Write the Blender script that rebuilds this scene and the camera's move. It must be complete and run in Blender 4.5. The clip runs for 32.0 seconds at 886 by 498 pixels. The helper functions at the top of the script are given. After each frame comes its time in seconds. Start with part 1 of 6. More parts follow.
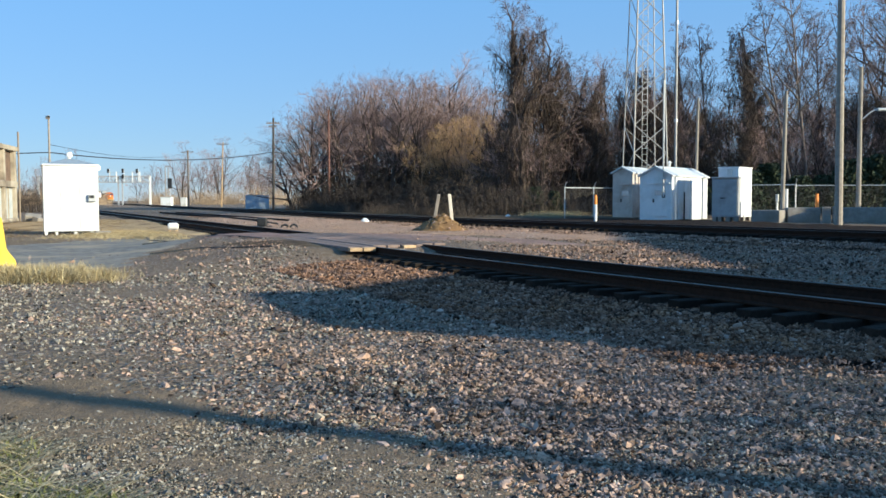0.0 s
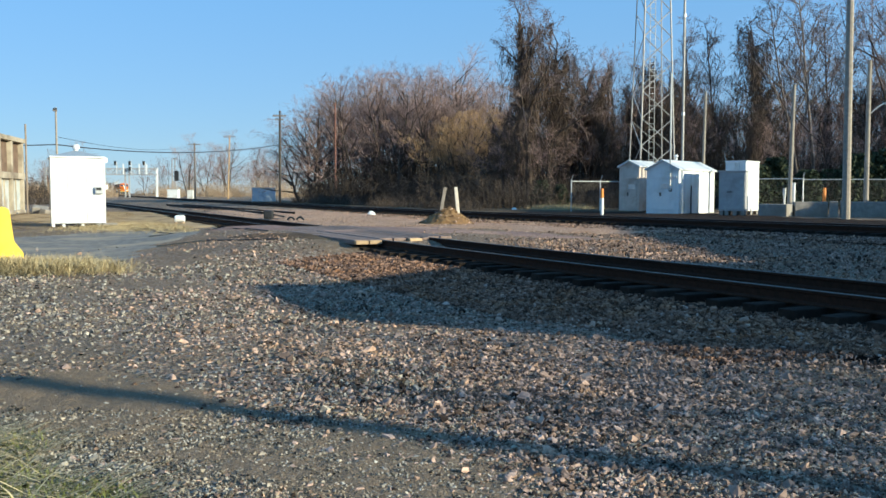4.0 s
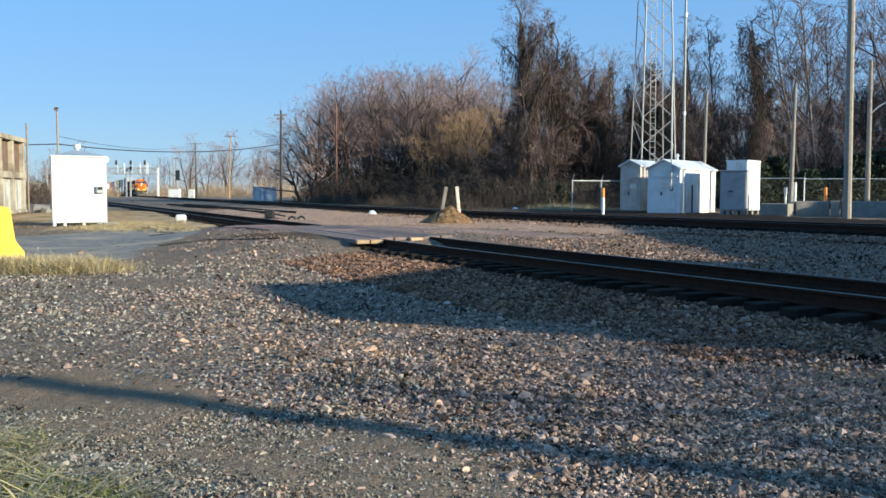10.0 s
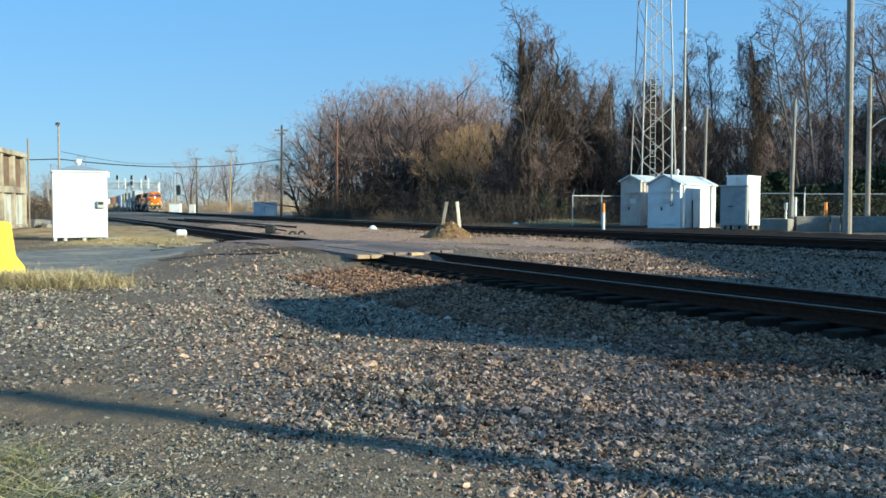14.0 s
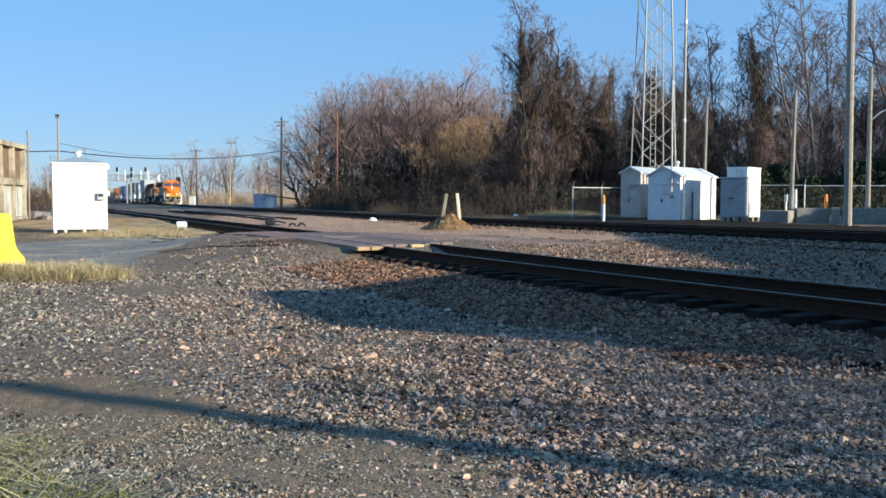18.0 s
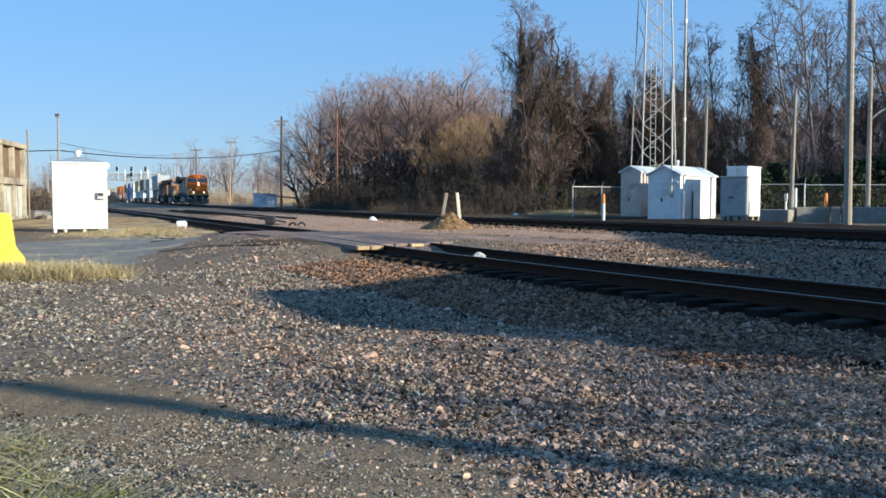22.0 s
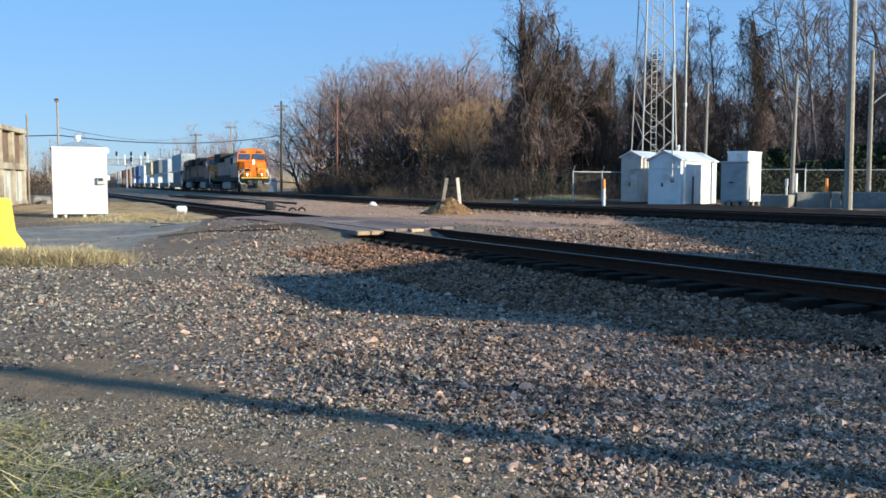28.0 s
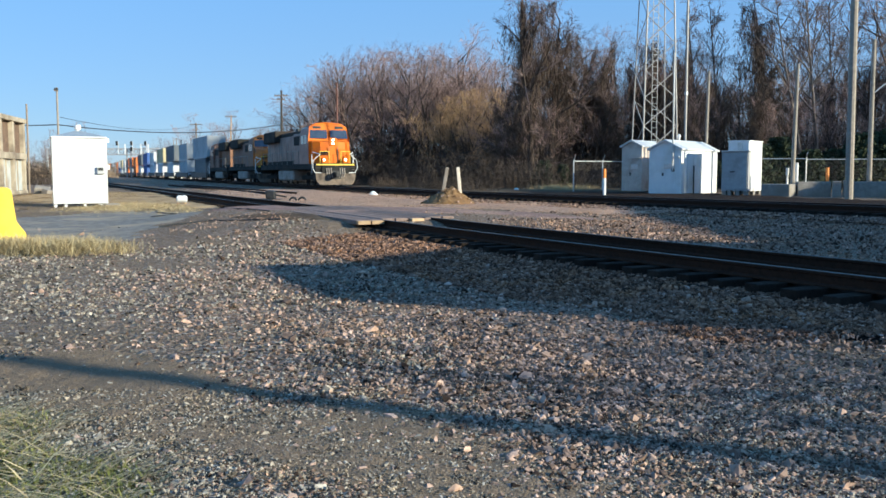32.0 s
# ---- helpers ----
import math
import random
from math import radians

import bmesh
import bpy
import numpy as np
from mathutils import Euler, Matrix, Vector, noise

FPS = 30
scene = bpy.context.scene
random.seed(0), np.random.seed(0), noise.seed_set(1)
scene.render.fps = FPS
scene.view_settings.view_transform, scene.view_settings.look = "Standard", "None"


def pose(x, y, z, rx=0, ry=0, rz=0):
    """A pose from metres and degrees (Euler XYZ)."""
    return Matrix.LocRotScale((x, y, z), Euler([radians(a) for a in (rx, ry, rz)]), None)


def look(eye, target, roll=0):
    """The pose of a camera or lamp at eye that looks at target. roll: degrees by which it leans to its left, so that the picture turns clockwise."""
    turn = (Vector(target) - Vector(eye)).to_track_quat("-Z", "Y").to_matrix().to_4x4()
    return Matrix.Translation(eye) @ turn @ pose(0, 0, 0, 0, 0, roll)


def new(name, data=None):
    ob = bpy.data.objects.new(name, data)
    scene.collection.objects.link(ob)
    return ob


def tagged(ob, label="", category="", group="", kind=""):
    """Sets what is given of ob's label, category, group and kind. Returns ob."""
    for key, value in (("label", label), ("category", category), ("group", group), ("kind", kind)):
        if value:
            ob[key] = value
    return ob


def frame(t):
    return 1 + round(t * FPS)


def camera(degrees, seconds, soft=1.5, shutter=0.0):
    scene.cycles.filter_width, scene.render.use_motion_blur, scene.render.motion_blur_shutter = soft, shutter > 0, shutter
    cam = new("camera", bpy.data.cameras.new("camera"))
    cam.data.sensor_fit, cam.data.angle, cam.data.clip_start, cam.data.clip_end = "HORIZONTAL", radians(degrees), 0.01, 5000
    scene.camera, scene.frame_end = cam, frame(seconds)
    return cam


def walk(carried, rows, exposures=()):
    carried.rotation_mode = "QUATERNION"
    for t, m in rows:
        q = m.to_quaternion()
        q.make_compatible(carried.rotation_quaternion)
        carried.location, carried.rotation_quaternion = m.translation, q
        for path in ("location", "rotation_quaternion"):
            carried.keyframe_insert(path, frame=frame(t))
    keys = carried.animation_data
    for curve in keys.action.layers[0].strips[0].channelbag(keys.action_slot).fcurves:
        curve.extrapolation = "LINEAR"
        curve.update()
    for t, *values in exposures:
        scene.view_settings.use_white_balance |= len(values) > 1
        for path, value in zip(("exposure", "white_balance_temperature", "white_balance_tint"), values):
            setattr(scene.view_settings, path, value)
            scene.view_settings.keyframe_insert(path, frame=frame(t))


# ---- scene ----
EYE = (0.0, 0.0, 1.5)
TURNS = [  # seconds, tilt, turn, lean in degrees
    (0, -3.058, -0.483, -0.151), (0.5, -2.949, -0.484, -0.138), (1, -2.809, -0.480, -0.104), (1.5, -2.695, -0.460, -0.123),
    (2, -2.513, -0.467, -0.126), (2.5, -2.719, -0.502, -0.096), (3, -3.138, -0.133, -0.007), (3.5, -3.413, -0.107, 0.002),
    (5.5, -3.582, -0.056, 0.009), (6, -3.852, -0.052, 0.007), (6.5, -3.746, -0.048, -0.015), (7, -3.803, -0.048, 0.021),
    (7.5, -4.046, -0.045, -0.007), (8, -3.908, -0.043, 0.003), (8.5, -3.968, -0.043, 0.003), (9, -4.063, -0.042, -0.012),
    (9.5, -3.925, -0.038, 0.014), (10, -3.523, -0.035, 0.008), (10.5, -3.343, -0.021, 0.015), (11, -3.255, -0.016, 0.011),
    (11.5, -3.238, -0.014, 0.033), (12, -3.401, -0.012, 0.001), (12.5, -3.451, -0.013, -0.032), (13, -1.626, 0.001, -0.002),
    (13.5, -2.126, -0.029, 0.005), (14, -2.587, -0.009, 0.023), (14.5, -2.513, -0.010, -0.010), (16.5, -2.879, -0.005, 0.000),
    (17, -3.083, -0.006, 0.013), (17.5, -3.394, -0.009, -0.006), (18, -3.095, -0.006, 0.013), (18.5, -3.234, -0.007, 0.006),
    (19, -3.212, -0.004, -0.007), (19.5, -3.101, -0.003, -0.006), (20, -2.933, 0.000, 0.000), (20.5, -3.121, -0.001, 0.005),
    (21, -3.088, -0.000, -0.003), (21.5, -3.052, -0.003, -0.003), (22, -3.142, -0.005, -0.014), (22.5, -3.293, -0.003, -0.032),
    (23, -3.331, -0.002, -0.003), (23.5, -3.362, -0.002, -0.002), (24, -3.415, -0.002, -0.001), (24.5, -3.425, 0.003, -0.006),
    (25, -3.559, 0.002, -0.012), (25.5, -3.642, 0.003, -0.018), (27.5, -4.022, 0.007, -0.002), (28, -4.070, 0.007, -0.006),
    (28.5, -3.714, 0.012, 0.025), (29, -4.437, 0.011, -0.013), (29.5, -4.390, 0.020, -0.001), (30, -4.397, 0.020, 0.009),
    (30.5, -4.706, 0.019, -0.035), (31, -4.730, 0.025, -0.020), (31.5, -4.766, 0.029, -0.019), (32, -4.727, 0.035, -0.029),
]


def gaze(tilt, turn, lean):
    return Matrix.Translation(EYE) @ pose(0, 0, 0, 0, 0, turn) @ pose(0, 0, 0, 90 + tilt) @ pose(0, 0, 0, 0, 0, lean)


cam = camera(51.65, 32.0, soft=1.6)
walk(cam, [(t, gaze(a, b, c)) for t, a, b, c in TURNS], exposures=[(0, 0.53, 5600, 3.9), (1, 0.53, 5570, 2.4), (2, 0.53, 5460, 4.3), (3, 0.53, 5620, -1.9), (6, 0.53, 5620, 6), (7, 0.53, 5190, -3.7), (8, 0.53, 5280, -0.2), (9, 0.53, 5620, 5.5), (10, 0.53, 5580, 3.6), (11, 0.53, 5400, -0.1), (12, 0.53, 5180, -9.5), (13, 0.53, 5360, -10), (14, 0.53, 5440, -5.4), (17, 0.53, 5590, 5), (18, 0.53, 5620, 5), (19, 0.53, 5400, -5.1), (20, 0.53, 5570, 2.4), (21, 0.53, 5540, 3.4), (22, 0.53, 5620, 5), (23, 0.53, 5670, 6.5), (24, 0.53, 5590, -0.2), (25, 0.53, 5540, 3.4), (28, 0.53, 5530, 5.5), (30, 0.53, 5490, 4.5), (32, 0.53, 5490, 4.5)])

# ---------------------------------------------------------------- light
SUN_ELEVATION, SUN_AZIMUTH = radians(17), radians(-26)
TO_SUN = Vector((math.cos(SUN_AZIMUTH) * math.cos(SUN_ELEVATION), math.sin(SUN_AZIMUTH) * math.cos(SUN_ELEVATION), math.sin(SUN_ELEVATION)))
world = bpy.data.worlds.new("sky")
scene.world = world
world.use_nodes = True
wt = world.node_tree
wt.nodes.clear()
sky = wt.nodes.new("ShaderNodeTexSky")
sky.sky_type, sky.sun_disc = "NISHITA", False
sky.sun_elevation, sky.sun_rotation = SUN_ELEVATION, radians(90) - SUN_AZIMUTH
sky.air_density, sky.dust_density, sky.ozone_density = 1.0, 0.0, 5.5
bg = wt.nodes.new("ShaderNodeBackground")
bg.inputs["Strength"].default_value = 0.087
out = wt.nodes.new("ShaderNodeOutputWorld")
# thin winter haze evens out the clear sky, paler towards the horizon
place = wt.nodes.new("ShaderNodeTexCoord")
split = wt.nodes.new("ShaderNodeSeparateXYZ")
wt.links.new(place.outputs["Generated"], split.inputs[0])
height = wt.nodes.new("ShaderNodeMapRange")
height.inputs["From Min"].default_value, height.inputs["From Max"].default_value = 0.0, 0.34
wt.links.new(split.outputs["Z"], height.inputs["Value"])
veil = wt.nodes.new("ShaderNodeMix")
veil.data_type = "RGBA"
veil.inputs["A"].default_value, veil.inputs["B"].default_value = (3.9, 4.7, 5.9, 1), (2.1, 4.9, 8.5, 1)
wt.links.new(height.outputs[0], veil.inputs["Factor"])
tint = wt.nodes.new("ShaderNodeMix")
tint.data_type = "RGBA"
tint.inputs["Factor"].default_value = 0.58
wt.links.new(sky.outputs[0], tint.inputs["A"])
wt.links.new(veil.outputs["Result"], tint.inputs["B"])
wt.links.new(tint.outputs["Result"], bg.inputs["Color"])
wt.links.new(bg.outputs[0], out.inputs["Surface"])
lamp = bpy.data.lights.new("sun", "SUN")
lamp.energy, lamp.angle, lamp.color = 6.6, radians(0.55), (1.0, 0.83, 0.56)
sun = new("sun", lamp)
sun.matrix_world = look(TO_SUN * 50, (0, 0, 0))


# ---------------------------------------------------------------- materials
def surf(name, c1, c2, scale=3.0, rough=0.8, metal=0.0, bump=0.3, c3=None, big=0.35, grain=40.0, spread=0.0, island=False, spec=0.5):
    """Two tones at a fine scale, a third in large stains, grain as relief; spread varies single pieces."""
    m = bpy.data.materials.new(name)
    m.use_nodes = True
    n, k = m.node_tree.nodes, m.node_tree.links
    b = n["Principled BSDF"]
    tc = n.new("ShaderNodeTexCoord")
    fine = n.new("ShaderNodeTexNoise")
    fine.inputs["Scale"].default_value, fine.inputs["Detail"].default_value, fine.inputs["Roughness"].default_value = scale, 6, 0.65
    k.new(tc.outputs["Object"], fine.inputs["Vector"])
    ramp = n.new("ShaderNodeMapRange")
    ramp.inputs["From Min"].default_value, ramp.inputs["From Max"].default_value = 0.33, 0.67
    k.new(fine.outputs["Fac"], ramp.inputs["Value"])
    mix = n.new("ShaderNodeMix")
    mix.data_type = "RGBA"
    mix.inputs["A"].default_value, mix.inputs["B"].default_value = (*c1, 1), (*c2, 1)
    k.new(ramp.outputs[0], mix.inputs["Factor"])
    col = mix.outputs["Result"]
    if c3:
        large = n.new("ShaderNodeTexNoise")
        large.inputs["Scale"].default_value, large.inputs["Detail"].default_value = big, 5
        k.new(tc.outputs["Object"], large.inputs["Vector"])
        r2 = n.new("ShaderNodeMapRange")
        r2.inputs["From Min"].default_value, r2.inputs["From Max"].default_value = 0.48, 0.68
        k.new(large.outputs["Fac"], r2.inputs["Value"])
        mix2 = n.new("ShaderNodeMix")
        mix2.data_type = "RGBA"
        mix2.inputs["B"].default_value = (*c3, 1)
        k.new(r2.outputs[0], mix2.inputs["Factor"])
        k.new(col, mix2.inputs["A"])
        col = mix2.outputs["Result"]
    if spread:
        src = n.new("ShaderNodeNewGeometry").outputs["Random Per Island"] if island else n.new("ShaderNodeObjectInfo").outputs["Random"]
        hsv = n.new("ShaderNodeHueSaturation")
        mr = n.new("ShaderNodeMapRange")
        mr.inputs["To Min"].default_value, mr.inputs["To Max"].default_value = 1 - spread, 1 + spread
        k.new(src, mr.inputs["Value"])
        k.new(mr.outputs[0], hsv.inputs["Value"])
        k.new(col, hsv.inputs["Color"])
        col = hsv.outputs["Color"]
    k.new(col, b.inputs["Base Color"])
    b.inputs["Roughness"].default_value, b.inputs["Metallic"].default_value = rough, metal
    b.inputs["Specular IOR Level"].default_value = spec
    if bump:
        g = n.new("ShaderNodeTexNoise")
        g.inputs["Scale"].default_value, g.inputs["Detail"].default_value = grain, 4
        k.new(tc.outputs["Object"], g.inputs["Vector"])
        bp = n.new("ShaderNodeBump")
        bp.inputs["Strength"].default_value, bp.inputs["Distance"].default_value = bump, 0.02
        k.new(g.outputs["Fac"], bp.inputs["Height"])
        k.new(bp.outputs["Normal"], b.inputs["Normal"])
    return m


def stones(name, cols, rough=0.85, cell=22.0, depth=0.03, dirt=(0.24, 0.175, 0.125), soil=0.75):
    """Crushed stone: coarse and fine cells of several tones with relief, broken by patches of dirt."""
    cols, dirt = [(0.73 * r, 0.665 * g, 0.625 * b) for r, g, b in cols], (0.73 * dirt[0], 0.665 * dirt[1], 0.625 * dirt[2])
    m = bpy.data.materials.new(name)
    m.use_nodes = True
    n, k = m.node_tree.nodes, m.node_tree.links
    b = n["Principled BSDF"]
    tc = n.new("ShaderNodeTexCoord")
    warp = n.new("ShaderNodeTexNoise")
    warp.inputs["Scale"].default_value = 9
    k.new(tc.outputs["Object"], warp.inputs["Vector"])
    add = n.new("ShaderNodeMix")
    add.data_type = "RGBA"
    add.blend_type = "ADD"
    add.inputs["Factor"].default_value = 0.05
    k.new(tc.outputs["Object"], add.inputs["A"])
    k.new(warp.outputs["Color"], add.inputs["B"])

    def cells(scale):
        v = n.new("ShaderNodeTexVoronoi")
        v.inputs["Scale"].default_value = scale
        k.new(add.outputs["Result"], v.inputs["Vector"])
        sep = n.new("ShaderNodeSeparateColor")
        k.new(v.outputs["Color"], sep.inputs["Color"])
        cr = n.new("ShaderNodeValToRGB")
        while len(cr.color_ramp.elements) < len(cols):
            cr.color_ramp.elements.new(0.5)
        for i, (e, c) in enumerate(zip(cr.color_ramp.elements, cols)):
            e.position, e.color = i / (len(cols) - 1), (*c, 1)
        k.new(sep.outputs["Red"], cr.inputs["Fac"])
        return v, cr, sep
    v, cr, sep = cells(cell)
    v2, cr2, _ = cells(cell * 2.7)
    coarse = n.new("ShaderNodeMath")
    coarse.operation = "GREATER_THAN"
    coarse.inputs[1].default_value = 0.45
    k.new(sep.outputs["Green"], coarse.inputs[0])
    both = n.new("ShaderNodeMix")
    both.data_type = "RGBA"
    k.new(coarse.outputs[0], both.inputs["Factor"])
    k.new(cr2.outputs["Color"], both.inputs["A"])
    k.new(cr.outputs["Color"], both.inputs["B"])
    large = n.new("ShaderNodeTexNoise")
    large.inputs["Scale"].default_value, large.inputs["Detail"].default_value = 0.45, 6
    k.new(tc.outputs["Object"], large.inputs["Vector"])
    r2 = n.new("ShaderNodeMapRange")
    r2.inputs["From Min"].default_value, r2.inputs["From Max"].default_value = 0.42, 0.66
    r2.inputs["To Min"].default_value, r2.inputs["To Max"].default_value = 0.12, soil
    k.new(large.outputs["Fac"], r2.inputs["Value"])
    mix = n.new("ShaderNodeMix")
    mix.data_type = "RGBA"
    mix.inputs["B"].default_value = (*dirt, 1)
    k.new(r2.outputs[0], mix.inputs["Factor"])
    k.new(both.outputs["Result"], mix.inputs["A"])
    k.new(mix.outputs["Result"], b.inputs["Base Color"])
    b.inputs["Roughness"].default_value = rough
    b.inputs["Specular IOR Level"].default_value = 0.06
    hm = n.new("ShaderNodeMix")
    k.new(coarse.outputs[0], hm.inputs["Factor"])
    k.new(v2.outputs["Distance"], hm.inputs["A"])
    k.new(v.outputs["Distance"], hm.inputs["B"])
    bp = n.new("ShaderNodeBump")
    bp.inputs["Strength"].default_value, bp.inputs["Distance"].default_value = 1.0, depth
    bp.invert = True
    k.new(hm.outputs["Result"], bp.inputs["Height"])
    k.new(bp.outputs["Normal"], b.inputs["Normal"])
    return m


def glow(name, color, strength):
    m = bpy.data.materials.new(name)
    m.use_nodes = True
    b = m.node_tree.nodes["Principled BSDF"]
    b.inputs["Base Color"].default_value = (*color, 1)
    b.inputs["Emission Color"].default_value, b.inputs["Emission Strength"].default_value = (*color, 1), strength
    return m


STONE_TONES = [(0.06, 0.05, 0.045), (0.2, 0.175, 0.15), (0.31, 0.25, 0.2), (0.28, 0.175, 0.12), (0.38, 0.35, 0.31), (0.66, 0.62, 0.56)]
M_GROUND = stones("gravelly_ground", STONE_TONES, cell=21.0, depth=0.03, dirt=(0.245, 0.205, 0.15))
M_FINEDIRT = stones("packed_fine_dirt", [(0.14, 0.115, 0.085), (0.24, 0.2, 0.15), (0.29, 0.24, 0.18), (0.33, 0.27, 0.2), (0.3, 0.22, 0.15), (0.5, 0.45, 0.38)], 0.95, 75.0, 0.008, (0.27, 0.22, 0.16), 0.8)
M_BALLAST = stones("ballast", [(0.045, 0.036, 0.032), (0.09, 0.075, 0.065), (0.13, 0.095, 0.07), (0.11, 0.07, 0.05), (0.19, 0.17, 0.155)], cell=16, depth=0.05)
# Oily stone, darkened further: the shade about the rails is put in.
M_DARKBED = stones("oily_shaded_ballast", [(0.018, 0.015, 0.014), (0.04, 0.033, 0.03), (0.06, 0.046, 0.037), (0.05, 0.035, 0.028), (0.09, 0.08, 0.072)], cell=16, depth=0.05, dirt=(0.04, 0.03, 0.024))
M_PALEGRAVEL = stones("pale_gravel", [(0.36, 0.25, 0.19), (0.54, 0.4, 0.31), (0.62, 0.45, 0.33), (0.5, 0.31, 0.2), (0.76, 0.58, 0.46), (0.85, 0.7, 0.58)], dirt=(0.5, 0.35, 0.25))
M_STONE = surf("loose_stone", (0.105, 0.073, 0.06), (0.37, 0.268, 0.22), 5, 0.85, bump=0.2, spread=0.9, island=True, c3=(0.32, 0.21, 0.145), big=2.2, spec=0.1)
M_STONEGREY = surf("grey_loose_stone", (0.085, 0.079, 0.07), (0.3, 0.275, 0.237), 5, 0.85, bump=0.2, spread=0.9, island=True, c3=(0.27, 0.22, 0.16), big=2.2, spec=0.1)
M_BALLASTSTONE = surf("ballast_stone", (0.09, 0.056, 0.04), (0.25, 0.155, 0.112), 5, 0.9, bump=0.2, spread=0.7, island=True, c3=(0.24, 0.13, 0.075), big=1.6, spec=0.1)
M_ASPHALT = surf("worn_asphalt", (0.135, 0.125, 0.115), (0.27, 0.25, 0.225), 3.5, 0.9, bump=0.8, c3=(0.33, 0.275, 0.21), big=0.6, grain=70, spec=0.1)
M_LANE = surf("worn_lane", (0.17, 0.112, 0.095), (0.28, 0.19, 0.162), 3, 0.9, bump=0.7, c3=(0.34, 0.23, 0.18), big=0.5, grain=60, spec=0.1)
M_RAIL = surf("rail_steel", (0.022, 0.012, 0.008), (0.045, 0.022, 0.013), 14, 0.9, 0.0, 0.2, spec=0.15)
M_RAILHEAD = surf("rail_head", (0.075, 0.058, 0.048), (0.13, 0.105, 0.09), 8, 0.55, 0.5, 0.05)
M_TIE = surf("creosoted_tie", (0.012, 0.0095, 0.008), (0.032, 0.024, 0.019), 7, 0.95, bump=0.6, spread=0.3, spec=0.1)
M_TIMBER = surf("crossing_timber", (0.34, 0.23, 0.13), (0.5, 0.36, 0.22), 6, 0.85, bump=0.5, spread=0.2)
M_WHITE = surf("white_paint", (0.66, 0.67, 0.68), (0.74, 0.74, 0.73), 2.5, 0.5, bump=0.08, c3=(0.57, 0.56, 0.53), big=0.9)
M_GREYW = surf("weathered_white_paint", (0.52, 0.52, 0.5), (0.62, 0.61, 0.58), 2.5, 0.55, bump=0.1, c3=(0.40, 0.38, 0.34), big=1.1)
M_TANW = surf("rust_stained_white_paint", (0.46, 0.385, 0.33), (0.58, 0.5, 0.44), 2.5, 0.6, bump=0.1, c3=(0.36, 0.27, 0.21), big=1.1)
M_GALV = surf("galvanised_steel", (0.42, 0.43, 0.44), (0.58, 0.58, 0.57), 9, 0.45, 0.7, 0.1)
M_TOWER = surf("weathered_tower_steel", (0.26, 0.245, 0.235), (0.4, 0.38, 0.36), 9, 0.6, 0.3, 0.1)
M_MESH = surf("dull_fence_wire", (0.1, 0.09, 0.08), (0.17, 0.155, 0.14), 9, 0.8, 0.2, 0)
# Grey darkened to hold the cabinet front's shade; the signal bridge shares it.
M_CABINET = surf("darkened_grey_paint", (0.3, 0.3, 0.31), (0.38, 0.38, 0.385), 2.5, 0.55, bump=0.1, c3=(0.25, 0.245, 0.24), big=1.1)
M_ROOF = surf("pale_sheet_roof", (0.55, 0.57, 0.58), (0.68, 0.69, 0.69), 3, 0.5, 0.2, 0.1)
M_SLATE = surf("blue_grey_roof", (0.22, 0.26, 0.31), (0.3, 0.34, 0.38), 5, 0.6, 0.1, 0.2)
# Concrete toned down: the shade on the fence blocks is put into it.
M_DARKCONC = surf("concrete", (0.2, 0.18, 0.16), (0.3, 0.275, 0.245), 4, 0.9, bump=0.4, c3=(0.19, 0.165, 0.135), big=0.9)
M_OLDCONC = surf("stained_concrete", (0.30, 0.26, 0.20), (0.45, 0.39, 0.30), 1.6, 0.95, bump=0.5, c3=(0.15, 0.12, 0.09), big=0.6)
M_YELLOW = surf("yellow_plastic", (0.78, 0.55, 0.03), (0.85, 0.62, 0.05), 3, 0.5, bump=0.1, c3=(0.62, 0.44, 0.06), big=1.2)
M_POLE = surf("weathered_pole_wood", (0.16, 0.125, 0.095), (0.27, 0.215, 0.165), 5, 0.9, bump=0.5, spread=0.15)
M_POLEPALE = surf("pale_pole_wood", (0.235, 0.2, 0.165), (0.34, 0.295, 0.245), 5, 0.9, bump=0.4)
M_RUSTPOLE = surf("rust_brown_pole", (0.12, 0.055, 0.042), (0.2, 0.095, 0.072), 5, 0.9, bump=0.4)
M_POLETAN = surf("tan_pole_wood", (0.38, 0.24, 0.12), (0.5, 0.34, 0.18), 5, 0.9, bump=0.4)
M_POLEDARK = surf("tarred_pole_wood", (0.04, 0.033, 0.028), (0.085, 0.07, 0.058), 5, 0.9, bump=0.4)
# Tan for far brush, paled so that haze is part of the colour.
M_HAZEBRUSH = surf("hazy_tan_brush", (0.27, 0.19, 0.125), (0.4, 0.3, 0.2), 0.4, 0.95, bump=0, spread=0.2)
M_DARK = surf("black_metal", (0.015, 0.016, 0.018), (0.035, 0.035, 0.036), 6, 0.55, 0.2, 0.1)
M_BARK = surf("bark", (0.035, 0.026, 0.021), (0.08, 0.058, 0.045), 4, 0.95, bump=0.6, spread=0.25)
M_BARKPALE = surf("pale_bark", (0.13, 0.102, 0.085), (0.25, 0.2, 0.165), 4, 0.95, bump=0.6, spread=0.25)
M_PINKSTONE = surf("pinkish_stone", (0.11, 0.075, 0.06), (0.325, 0.228, 0.18), 5, 0.9, bump=0.2, spread=0.9, island=True, c3=(0.28, 0.17, 0.11), big=1.2, spec=0.1)
M_STRIPSTONE = surf("tan_pink_stone", (0.14, 0.1, 0.08), (0.36, 0.268, 0.214), 5, 0.9, bump=0.2, spread=0.6, island=True, c3=(0.4, 0.25, 0.16), big=0.8, spec=0.1)
